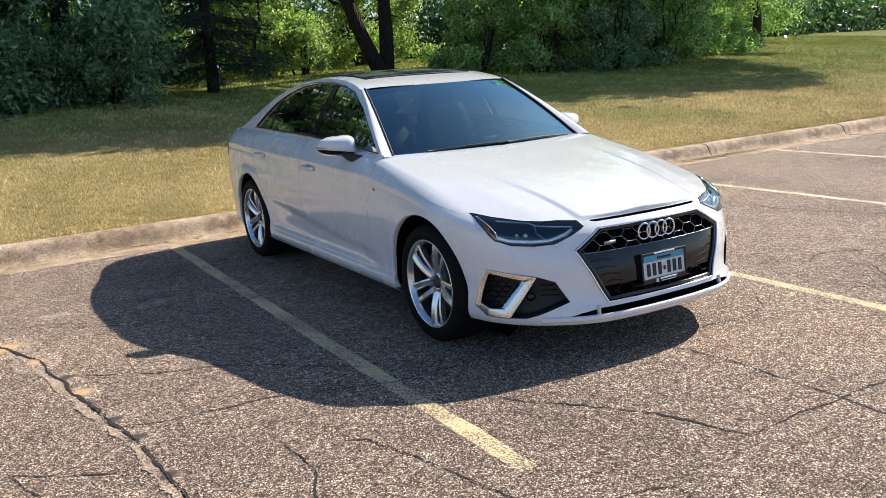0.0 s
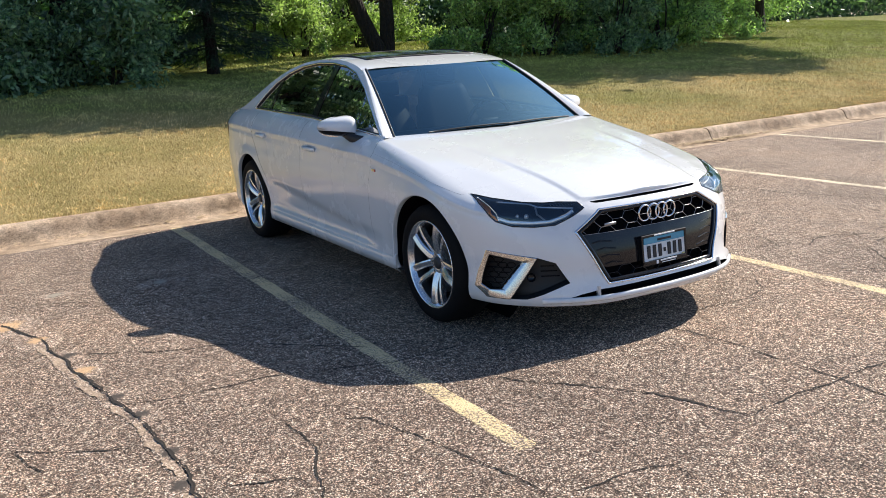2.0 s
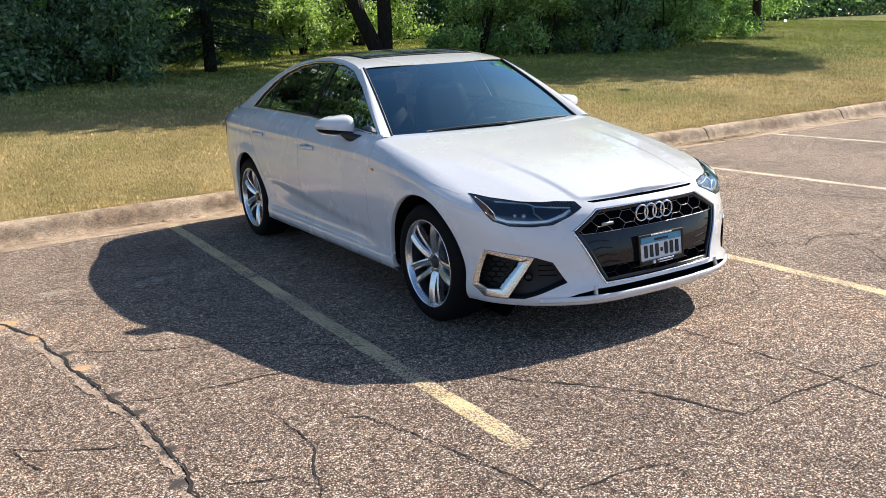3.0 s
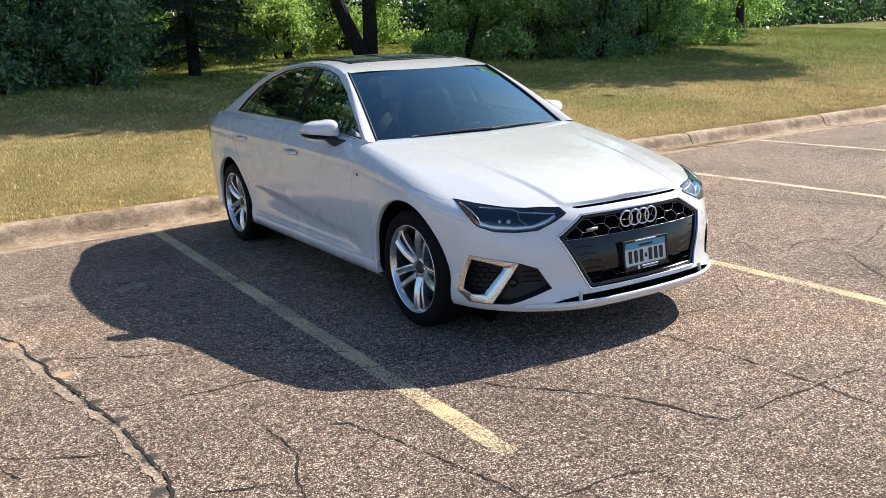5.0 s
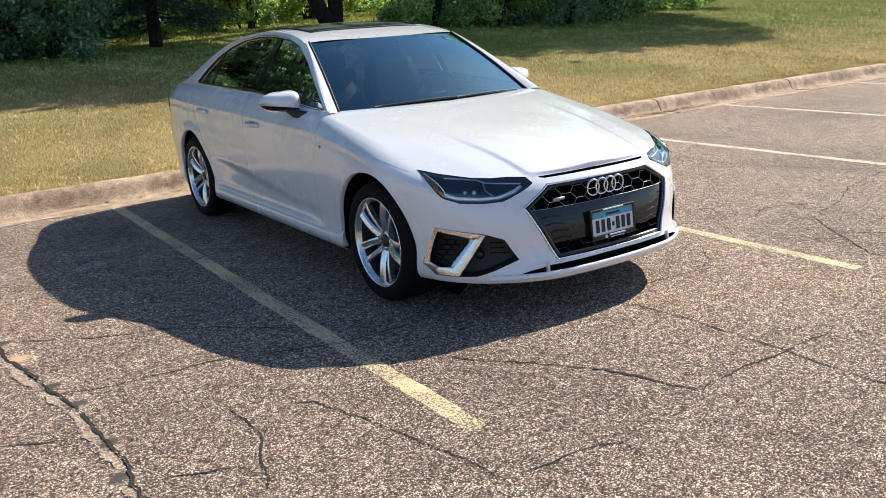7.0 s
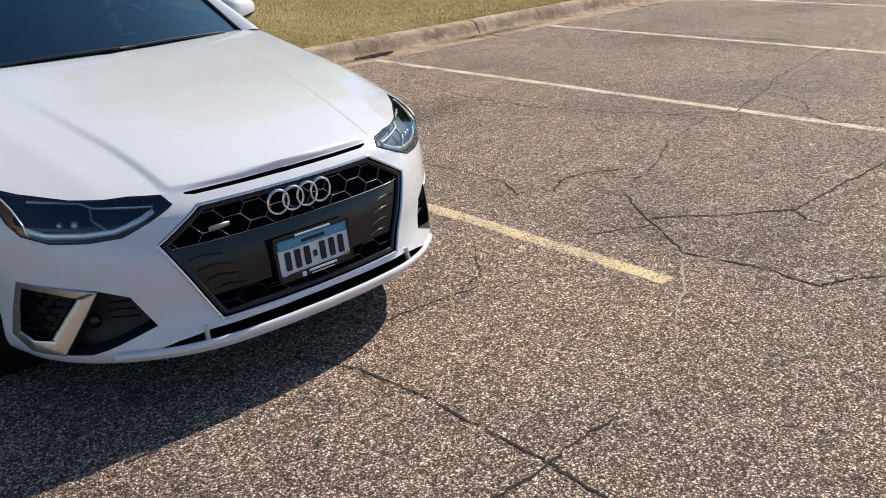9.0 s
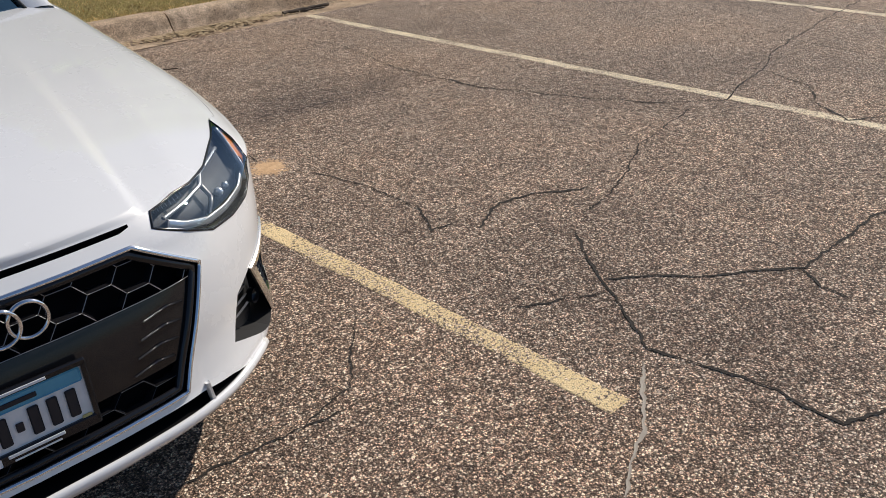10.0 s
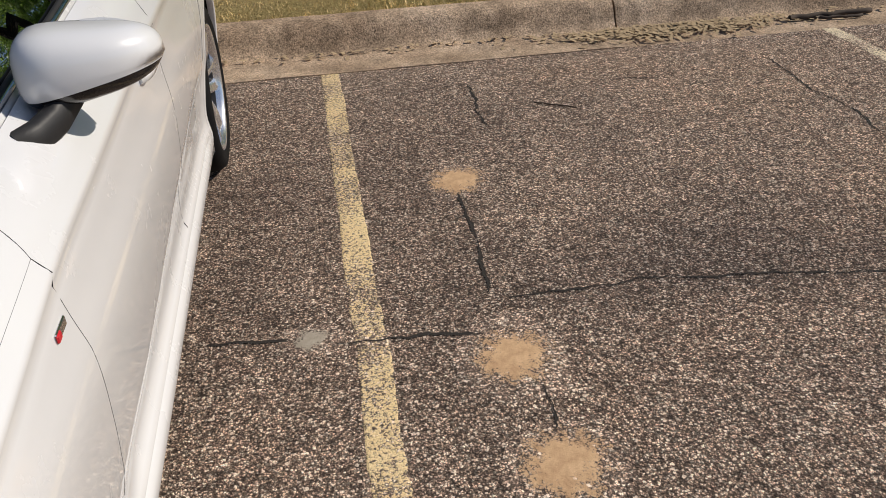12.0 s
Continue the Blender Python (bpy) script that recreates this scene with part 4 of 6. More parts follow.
# honeycomb: cells above and below the blank plate that carries the number plate
HEX_W, HEX_H = 0.106, 0.056
cells = set()
for r in range(-6, 3):
    for c in range(-8, 9):
        cells.add((c, r))
done, runs = set(), []
bm = bmesh.new()
for c, r in sorted(cells):
    cx, cz = c * HEX_W * 0.76, 0.593 + (r + (0.5 if c % 2 else 0)) * HEX_H
    pts = [(cx + HEX_W / 2 * dx, cz + HEX_H / 2 * dz) for dx, dz in ((-1, 0), (-0.52, 1), (0.52, 1), (1, 0), (0.52, -1), (-0.52, -1))]
    for a, b in zip(pts, pts[1:] + pts[:1]):
        key = tuple(sorted(((round(a[0], 3), round(a[1], 3)), (round(b[0], 3), round(b[1], 3)))))
        if key in done:
            continue
        done.add(key)
        run = []
        for t in np.linspace(0, 1, 9):
            x, z = a[0] + (b[0] - a[0]) * t, a[1] + (b[1] - a[1]) * t
            if inside(inner, x, z) and (z > 0.5395 or z < 0.371):
                run.append((x, z))
        if len(run) < 2:
            continue
        runs.append(run)
        w = 0.006
        sweep(bm, [(x, front_y(x, z) + 0.016, z) for x, z in run], [(-w / 2, -0.014), (w / 2, -0.014), (w * 0.25, 0.008), (-w * 0.25, 0.008)], False, (0, -1, 0))
tagged(part("grille_mesh", bm, BLACK_GLOSS, grille, "gloss black hexagonal mesh", smooth=False), kind="stuff")
# glints added as thin strips: bright on upper cells and blank's edge, dull below
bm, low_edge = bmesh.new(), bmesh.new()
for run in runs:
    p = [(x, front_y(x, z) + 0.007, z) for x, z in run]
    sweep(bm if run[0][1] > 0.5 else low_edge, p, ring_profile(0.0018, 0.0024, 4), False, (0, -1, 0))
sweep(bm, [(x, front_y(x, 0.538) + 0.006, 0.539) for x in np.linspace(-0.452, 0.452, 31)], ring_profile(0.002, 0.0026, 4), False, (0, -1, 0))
tagged(part("lower_mesh_edge", low_edge, LAMP_DARK, grille, "dull strips for the unlit edges of the lower mesh"), kind="stuff")
tagged(part("mesh_edge", bm, DIM_EDGE, grille, "fine bright strips for glints on the mesh"), kind="stuff")
# blank carrier plate
bm, rows = bmesh.new(), []
for z in np.linspace(0.372, 0.538, 8):
    lim = min(0.468, np.interp(z, [0.303, 0.553], [0.345, 0.472]) * 0.985)
    rows.append([(x, front_y(x, z) + 0.010, z) for x in np.linspace(-lim, lim, 31)])
grid(bm, rows)
part("grille_blank", bm, BLACK_GLOSS, grille, "smooth black panel behind the number plate")
# chevron relief at the ends of the blank
bm = bmesh.new()
for s in (-1, 1):
    for k in range(4):
        z = 0.392 + k * 0.036
        lim = np.interp(z, [0.303, 0.553], [0.33, 0.455])
        p = [(s * (lim - 0.12), front_y(lim - 0.12, z) + 0.008, z - 0.006), (s * (lim - 0.06), front_y(lim - 0.06, z) + 0.008, z + 0.004), (s * (lim - 0.015), front_y(lim - 0.015, z) + 0.008, z - 0.004)]
        sweep(bm, p, ring_profile(0.006, 0.006, 4), False, (0, -1, 0))
tagged(part("grille_relief", bm, BLACK_GLOSS, grille), kind="stuff")
# four interlaced bright rings
for k in range(4):
    bm = bmesh.new()
    x = (k - 1.5) * 0.056
    pts = [(x + 0.0395 * math.cos(t), front_y(0, 0.60) - 0.012 + 0.1 * x * x * 4, 0.600 + 0.0395 * math.sin(t)) for t in np.linspace(0, 2 * math.pi, 41)[:-1]]
    part("badge_ring", sweep(bm, pts, ring_profile(0.0095, 0.012, 8), True, (0, -1, 0)), CHROME, grille, "polished ring of the front badge")
bm = bmesh.new()
box(bm, (0.075, 0.008, 0.016), pose(-0.295, front_y(0.295, 0.575) + 0.002, 0.575), 0.003)
part("grille_badge", bm, DIM_EDGE, grille, "small silver model badge")

# number plate in a dealer frame
bm = bmesh.new()
box(bm, (0.302, 0.003, 0.152), pose(0, 0, 0), 0.001)
plate = part("number_plate", bm, PLATE_WHITE, car, "white and blue number plate in a black frame", smooth=False)
plate.location, plate.rotation_euler.x, plate.scale = (0.0, -0.762, 0.420), radians(-6), (0.95, 0.95, 0.95)


def on_plate(name, x, z, w, h, mat, y=-0.0045, t=0.003, label=""):
    bm = bmesh.new()
    box(bm, (w, t, h), pose(x, y, z), min(w, h) * 0.12)
    return part(name, bm, mat, plate, label, smooth=False)


on_plate("plate_band", 0, 0.050, 0.292, 0.034, PLATE_BLUE, label="blue band")
on_plate("state_bar", 0.0, 0.048, 0.10, 0.012, PLATE_INK, -0.007)
for x in (-0.112, -0.072, -0.032, 0.034, 0.074, 0.114):
    on_plate("character_bar", x, -0.010, 0.023, 0.066, PLATE_INK, label="dark plate character bar")
on_plate("mark_bar", 0.001, -0.012, 0.016, 0.022, PLATE_INK)
on_plate("sticker", 0.135, -0.058, 0.022, 0.018, plain("sticker_yellow", (0.6, 0.5, 0.2), 0.5))
on_plate("sticker", -0.132, -0.062, 0.026, 0.022, PLATE_WHITE, -0.006)
bm = bmesh.new()
for x, z, w, h in ((0, 0.0745, 0.324, 0.015), (0, -0.069, 0.324, 0.026), (-0.156, 0, 0.012, 0.15), (0.156, 0, 0.012, 0.15)):
    box(bm, (w, 0.012, h), pose(x, -0.004, z), 0.003)
part("plate_frame", bm, BLACK_GLOSS, plate, "gloss black dealer frame", smooth=False)
on_plate("dealer_bar", 0.0, 0.0745, 0.15, 0.007, PLATE_WHITE, -0.011, 0.002)
on_plate("dealer_bar", 0.02, -0.064, 0.12, 0.008, PLATE_WHITE, -0.011, 0.002)
on_plate("dealer_bar", 0.02, -0.076, 0.10, 0.004, PLATE_WHITE, -0.011, 0.002)
on_plate("dealer_bar", -0.062, -0.069, 0.016, 0.018, PLATE_WHITE, -0.011, 0.002)

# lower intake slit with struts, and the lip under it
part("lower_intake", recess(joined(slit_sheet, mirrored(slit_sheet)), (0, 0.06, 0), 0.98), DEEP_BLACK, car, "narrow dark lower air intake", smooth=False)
for s in (-1, 1):
    bm = bmesh.new()
    sweep(bm, [(s * 0.415, front_y(0.415, 0.28) + 0.004, 0.29), (s * 0.42, front_y(0.42, 0.25) + 0.004, 0.243)], ring_profile(0.014, 0.03, 6), False, (0, -1, 0))
    part("intake_strut", bm, PAINT, bumper)
lip = front_line([(-0.66, 0.232), (-0.4, 0.236), (0, 0.237), (0.4, 0.236), (0.66, 0.232)], 0.02, 0.006)
part("front_lip", sweep(bmesh.new(), lip, ring_profile(0.028, 0.02, 8), False, (0, -1, 0)), PAINT, bumper, "white lip spoiler")

# corner intakes with a silver blade
for s in (1, -1):
    sheet = pocket_sheet.copy()
    if s < 0:
        sheet = mirrored(sheet)
    pocket = part("corner_intake", recess(sheet, (-0.035 * s, 0.055, 0), 0.96), BLACK_MATT, car, "black corner air intake with silver blade", smooth=False)
    fy = lambda x, z, o=0.0: (s * x, front_y(x, z) - o, z)
    nrm = (0.7 * s, -0.7, 0)
    # flat satin frame: an outer and an inner loop on the bumper's skin, with walls going in
    P = [(0.660, 0.444), (0.824, 0.479), (0.851, 0.288), (0.824, 0.237), (0.763, 0.236)]
    Q = [(0.704, 0.421), (0.815, 0.455), (0.837, 0.303), (0.818, 0.278), (0.779, 0.284)]
    names = (("frame_bar", (0, 1), "satin silver intake frame"), ("frame_bar", (1, 2), "satin silver intake frame"), ("frame_bar", (2, 3), "satin silver intake frame"), ("frame_bar", (3, 4), "satin silver intake frame"), ("blade", (4, 0), "satin silver slanted blade"))
    for nm, (i, j), lab in names:
        bm, rows = bmesh.new(), []

        def bow(loop, t, o):
            # a smooth bow through both ends and the middle of the bar
            u, w = loop[i], loop[j]
            m = ((u[0] + w[0]) / 2, (u[1] + w[1]) / 2)
            A, M, B = (Vector((s * q[0], skin_y(*q) - o, q[1])) for q in (u, m, w))
            M = M * 2 - (A + B) / 2
            return A * (1 - t) ** 2 + M * 2 * t * (1 - t) + B * t * t
        for t in np.linspace(0, 1, 13):
            p, q = bow(P, t, 0.0), bow(Q, t, 0.0)
            out, back = Vector((0.3 * s, -0.95, 0)), Vector((0, 1, 0))
            rows.append([p + back * 0.008, p + out * 0.004, p * 0.9 + q * 0.1 + out * 0.008, p * 0.15 + q * 0.85 + out * 0.005, q, q + back * 0.035])
        grid(bm, rows)
        sharp(part(nm, bm, SATIN, pocket, lab), 30)
    bm = bmesh.new()
    for r in range(6):
        for c in range(5):
            x, z = 0.715 + c * 0.027 + (0.0135 if r % 2 else 0), 0.300 + r * 0.026
            if inside([(0.71, 0.415), (0.81, 0.445), (0.825, 0.30), (0.785, 0.29)], x, z):
                p = [Vector(fy(x + 0.016 * math.cos(t), z + 0.014 * math.sin(t), -0.022)) for t in np.linspace(0, 2 * math.pi, 7)[:-1]]
                sweep(bm, p, ring_profile(0.005, 0.01, 4), True, nrm)
    for z in (0.40, 0.375, 0.35):
        p = [Vector(fy(x, z, -0.02)) for x in np.linspace(0.585 + (0.40 - z) * -0.4, 0.64, 5)]
        sweep(bm, p, ring_profile(0.006, 0.01, 4), False, nrm)
    tagged(part("intake_mesh", bm, BLACK_GLOSS, pocket, "black intake mesh", smooth=False), kind="stuff")
    bm = bmesh.new()
    revolve(bm, [(0.0, 0.0005), (0.0, 0.018), (0.012, 0.022), (0.02, 0.022)], "x", 16)
    ob = part("parking_sensor", bm, BLACK_GLOSS, pocket)
    ob.location, ob.rotation_euler.z = fy(0.672, 0.345, -0.035), radians(-60 if s > 0 else -120)
pocket_sheet.free()

# headlamps
for s in (1, -1):
    lens = lamp_sheet.copy()
    house = lamp_sheet.copy()
    fin = lambda x, z, o=0.0: (s * x, skin_y(x, z) + o, z)
    if s < 0:
        lens, house = mirrored(lens), mirrored(house)
    lamp = part("headlamp", recess(house, (-0.03 * s, 0.06, -0.032), 0.94), LAMP_DARK, car, "slim clear headlamp with amber side marker", smooth=False)
    bowl = lamp_sheet.copy() if s > 0 else mirrored(lamp_sheet)
    part("lamp_bowl", shifted(bowl, (-0.012 * s, 0.042, -0.016)), LAMP_DARK, lamp, "dark inner bowl")
    ob = part("lens", shifted(lens, (0.001 * s, -0.002, 0)), LENS, lamp, "clear curved lens")
    ob.visible_shadow = False
    loop = []
    for a, b in zip(LAMP, LAMP[1:] + LAMP[:1]):
        n = max(2, int(math.dist(a, b) / 0.012))
        loop += [fin(a[0] + (b[0] - a[0]) * k / n, a[1] + (b[1] - a[1]) * k / n, 0.001) for k in range(n)]
    part("lens_seal", sweep(bmesh.new(), loop, ring_profile(0.008, 0.007, 6), True, (0.5 * s, -0.8, 0)), BLACK_GLOSS, lamp)
    strip = lambda pts, w, off, h=0.012: sweep(bmesh.new(), [fin(x, z, off) for x, z in pts], ring_profile(w, h, 6, 3), False, (0.5 * s, -0.8, 0.1))
    dense = lambda *p: [(a[0] + (b[0] - a[0]) * k / 8, a[1] + (b[1] - a[1]) * k / 8) for a, b in zip(p, p[1:]) for k in range(8)] + [p[-1]]
    part("light_strip", strip(dense((0.455, 0.650), (0.50, 0.630), (0.575, 0.608), (0.65, 0.606), (0.735, 0.614), (0.772, 0.632)), 0.022, 0.022, 0.006), LAMP_LIGHT, lamp, "broad silver lower reflector")
    part("light_strip", strip(dense((0.45, 0.662), (0.52, 0.668), (0.598, 0.676), (0.622, 0.690), (0.735, 0.702)), 0.009, 0.02), LAMP_LIGHT, lamp, "ribbed daytime running light")
    part("light_strip", strip(dense((0.605, 0.672), (0.615, 0.645), (0.588, 0.615)), 0.009, 0.03), STEEL, lamp)
    part("light_strip", strip(dense((0.792, 0.722), (0.782, 0.69), (0.772, 0.618)), 0.005, 0.012), LAMP_LIGHT, lamp)
    bm, rows = bmesh.new(), []
    for t in np.linspace(0, 1, 10):
        z = 0.716 - 0.094 * t
        ya = float(np.interp(t, [0, 0.3, 1], [-0.294, -0.372, -0.430]))
        yb = float(np.interp(t, [0, 0.35, 0.7, 1], [-0.283, -0.303, -0.348, -0.405]))
        rows.append([(s * (side_x(ya + (yb - ya) * k / 3, z) - 0.009), ya + (yb - ya) * k / 3, z) for k in range(4)])
    grid(bm, rows)
    part("side_marker", bm, AMBER, lamp, "amber side marker")
    bm = bmesh.new()
    for k in range(28):
        x = 0.44 + k * 0.0135
        z1 = np.interp(x, [0.41, 0.505, 0.569, 0.646, 0.745, 0.80], [0.68, LAMP[4][1] - 0.007, LAMP[3][1] - 0.008, LAMP[2][1] - 0.009, LAMP[1][1] - 0.01, LAMP[0][1] - 0.02])
        z0 = np.interp(x, [0.41, 0.52, 0.60, 0.63, 0.735], [0.672, 0.675, 0.684, 0.698, 0.71])
        if z1 - z0 > 0.008:
            sweep(bm, [fin(x, z0, 0.03), fin(x, z1, 0.03)], ring_profile(0.0016, 0.002, 4), False, (0.5 * s, -0.8, 0.1))
    tagged(part("lamp_fin", bm, LAMP_RIB, lamp, "row of thin fins"), kind="stuff")
    for x, z, r in ((0.655, 0.636, 0.013), (0.69, 0.638, 0.010)):
        bm = bmesh.new()
        bmesh.ops.create_uvsphere(bm, u_segments=14, v_segments=8, radius=r, matrix=pose(*fin(x, z, 0.045)))
        part("projector", bm, LAMP_LIGHT, lamp, "small glass projector")
lamp_sheet.free()

# ---- door furniture, mirrors, badges ----
for (pair, y, z) in ((doors[0], 1.62, 0.835), (doors[1], 2.585, 0.868)):
    for ob, s in zip(pair, (1, -1)):
        n = [(side_x(y + dy, z) + 0.018 * (1 - (abs(dy) / 0.105) ** 4) + 0.002, y + dy, z + 0.004 * dy) for dy in np.linspace(-0.105, 0.105, 15)]
        bm = sweep(bmesh.new(), [(s * p[0], p[1], p[2]) for p in n], ring_profile(0.028, 0.016, 8, 3), False, (s, 0, 0))
        part("door_handle", bm, PAINT, ob, "white pull handle")
        # flat grey disc: the finger cup's shade put into its colour
        bm, rows = bmesh.new(), []
        for a in np.linspace(-1, 1, 12):
            rows.append([(s * (side_x(y + a * 0.062, z - 0.005) + 0.0008 - 0.0), y + a * 0.062, z - 0.008 + q * 0.03 * math.sqrt(1 - min(1, a * a))) for q in (-1, -0.5, 0, 0.5, 1)])
        grid(bm, rows)
        part("handle_recess", bm, plain("handle_shadow", (0.35, 0.36, 0.38), 0.3) if (s > 0 and y < 2) else bpy.data.materials["handle_shadow"], ob)
for s in (1, -1):
    c = Vector((0.916 * s, 1.055, 1.010))
    bm, rows = bmesh.new(), []
    pw = lambda q, e: math.copysign(abs(q) ** e, q)
    for j in range(17):
        v = -math.pi / 2 + math.pi * j / 16
        row = []
        for k in range(36):
            u = 2 * math.pi * k / 36
            x, y, z = 0.113 * pw(math.cos(v), 0.5) * pw(math.cos(u), 0.6), 0.10 * pw(math.cos(v), 0.65) * pw(math.sin(u), 0.8), 0.075 * pw(math.sin(v), 0.7)
            q = (x / 0.117 + 1) / 2
            z = z * (1 - 0.30 * q) + (0.016 * q if z < 0 else -0.004 * q)
            y = (y if y < 0 else y * 0.30) * (1 - 0.28 * q * q)
            y += 0.02 + 0.035 * q + 0.02 * q * q
            row.append((c.x + s * x, c.y + y, c.z + z))
        rows.append(row)
    grid(bm, rows, closed=True)
    bmesh.ops.remove_doubles(bm, verts=bm.verts[:], dist=1e-4)
    bmesh.ops.recalc_face_normals(bm, faces=bm.faces[:])
    low = bm.copy()
    bmesh.ops.bisect_plane(bm, geom=bm.verts[:] + bm.edges[:] + bm.faces[:], plane_co=(c.x, c.y, c.z - 0.026), plane_no=(-0.17 * s, 0.05, 1), clear_inner=True)
    bmesh.ops.bisect_plane(low, geom=low.verts[:] + low.edges[:] + low.faces[:], plane_co=(c.x, c.y, c.z - 0.026), plane_no=(-0.17 * s, 0.05, 1), clear_outer=True)
    m = part("door_mirror", bm, PAINT, car, "white door mirror with black lower shell")
    part("lower_shell", low, BLACK_GLOSS, m, "black lower shell")
    bm = bmesh.new()
    g = bmesh.ops.create_circle(bm, cap_ends=True, radius=1.0, segments=28)
    for v in bm.verts:
        v.co = Vector((c.x + s * v.co.x * 0.104, c.y + 0.058 + 0.03 * v.co.x, c.z + v.co.y * 0.062))
    part("mirror_glass", bm, CHROME, m, "mirror glass")
    stalk = [(s * 0.815, 0.93, 0.928), (s * 0.842, 0.965, 0.934), (s * 0.862, 1.005, 0.945), (s * 0.885, 1.045, 0.975)]
    part("stalk", sweep(bmesh.new(), stalk, ring_profile(0.036, 0.055, 10, 2.6), False, (0, 0, 1)), BLACK_MATT, m, "black mirror stalk")
    z0 = 0.782
    bm = bmesh.new()
    box(bm, (0.004, 0.05, 0.016), pose(s * (side_x(0.645, z0) + 0.001), 0.648, z0), 0.002)
    b = part("wing_badge", bm, SATIN, car, "small silver and red wing badge", smooth=False)
    bm = bmesh.new()
    box(bm, (0.004, 0.018, 0.013), pose(s * (side_x(0.63, z0) + 0.003), 0.631, z0), 0.002)
    part("badge_enamel", bm, RED, b, "red enamel", smooth=False)
# wipers
for x0, x1 in ((-0.5, 0.12), (0.05, 0.6)):
    pts = [ws_pt(x / 0.70, 0.012 + 0.012 * math.sin(3 * t)) + Vector((0, -0.006, 0.005)) for t, x in zip(np.linspace(0, 1, 12), np.linspace(x0, x1, 12))]
    part("wiper", sweep(bmesh.new(), pts, ring_profile(0.010, 0.010, 6), False, (0, -0.5, 1)), BLACK_MATT, car, "black wiper blade")
# tail lamps
for s in (1, -1):
    bm, rows = bmesh.new(), []
    for z in np.linspace(0.80, 0.93, 8):
        rows.append([(s * (side_x(y, z) + 0.003), y, z) for y in np.linspace(3.50 + 0.1 * (0.93 - z), 3.70, 10)])
    grid(bm, rows)
    part("tail_lamp", bm, plain("tail_lamp_red", (0.25, 0.01, 0.012), 0.15) if s > 0 else bpy.data.materials["tail_lamp_red"], car, "dark red tail lamp")

# ---- wheels ----
def make_wheel(s, at, turn):
    bm = bmesh.new()
    prof = [(-0.115, 0.232), (-0.122, 0.27), (-0.112, 0.305), (-0.085, 0.321), (-0.03, 0.325), (0.03, 0.325), (0.085, 0.321), (0.112, 0.305), (0.1215, 0.27), (0.114, 0.243), (0.107, 0.234)]
    revolve(bm, prof, n=64)
    rim = bmesh.new()
    revolve(rim, [(0.080, 0.219), (0.098, 0.226), (0.108, 0.230), (0.1145, 0.236), (0.1145, 0.2405), (0.108, 0.243)], n=64)
    w = part("wheel", bm, RUBBER, car, "black low-profile tyre on a silver twin-spoke alloy wheel")
    part("rim", rim, ALLOY, w, "silver rim edge")
    bm = bmesh.new()
    revolve(bm, [(-0.11, 0.232), (-0.10, 0.222), (0.05, 0.212), (0.083, 0.219)], n=48)
    part("rim_barrel", bm, BARREL, w, "dark inner rim")
    for k in range(5):
        for q in (-1, 1):
            bm, rows = bmesh.new(), []
            for j in range(13):
                t = j / 12
                r = 0.045 + (0.222 - 0.045) * t
                ang = 2 * math.pi * k / 5 + math.pi / 2 + q * (0.36 - 0.175 * t - 0.03 * math.sin(math.pi * t))
                half = 0.0165 + 0.005 * t * t + 0.004 * (1 - t) ** 3
                face = 0.082 + 0.014 * t - 0.022 * (1 - t) ** 2 + 0.006 * math.sin(math.pi * t)
                deep = 0.035 - 0.006 * t
                d, e = Vector((0, math.cos(ang), math.sin(ang))), Vector((0, -math.sin(ang), math.cos(ang)))
                c = d * r
                tw = 0.007 * q
                rows.append([c + e * -half + Vector((face - deep, 0, 0)), c + e * -half + Vector((face - 0.006 - tw, 0, 0)), c + e * (-half * 0.55) + Vector((face - tw * 0.5, 0, 0)),
                             c + e * (half * 0.55) + Vector((face + tw * 0.5, 0, 0)), c + e * half + Vector((face - 0.006 + tw, 0, 0)), c + e * half + Vector((face - deep, 0, 0))])
            grid(bm, rows, closed=True)
            sharp(part("spoke", bm, ALLOY, w), 25)
        bm = bmesh.new()
        a = 2 * math.pi * (k + 0.5) / 5 + math.pi / 2
        revolve(bm, [(0.045, 0.0115), (0.068, 0.0115), (0.07, 0.007), (0.066, 0.0005)], n=10, at=(0, 0.056 * math.cos(a), 0.056 * math.sin(a)))
        part("wheel_bolt", bm, STEEL, w)
    bm = bmesh.new()
    revolve(bm, [(0.03, 0.058), (0.058, 0.058), (0.066, 0.050), (0.060, 0.034)], n=40)
    part("hub", bm, ALLOY, w, "silver wheel centre")
    bm = bmesh.new()
    revolve(bm, [(0.056, 0.035), (0.068, 0.032), (0.072, 0.024), (0.073, 0.0005)], n=30)
    part("centre_cap", bm, BARREL, w, "grey centre cap")
    bm = bmesh.new()
    revolve(bm, [(0.012, 0.08), (0.012, 0.165), (0.03, 0.165), (0.03, 0.05)], n=40)
    part("brake_disc", bm, STEEL, w, "steel brake disc")
    bm = bmesh.new()
    box(bm, (0.07, 0.09, 0.17), pose(0.02, 0.135 if at[1] < 1 else -0.135, 0.03, 8, 0, 0), 0.02, 2)
    part("brake_caliper", bm, BLACK_MATT, w)
    bm = bmesh.new()
    bmesh.ops.create_circle(bm, cap_ends=True, radius=0.225, segments=40, matrix=pose(-0.02, 0, 0, 0, 90, 0))
    part("back_plate", bm, DEEP_BLACK, w)
    w.matrix_local = pose(*at, 0, 0, turn) @ (Matrix() if s > 0 else Matrix.Rotation(math.pi, 4, "Z")) @ pose(0, 0, 0, 46 if at[1] < 1 else 51, 0, 0)
    return w


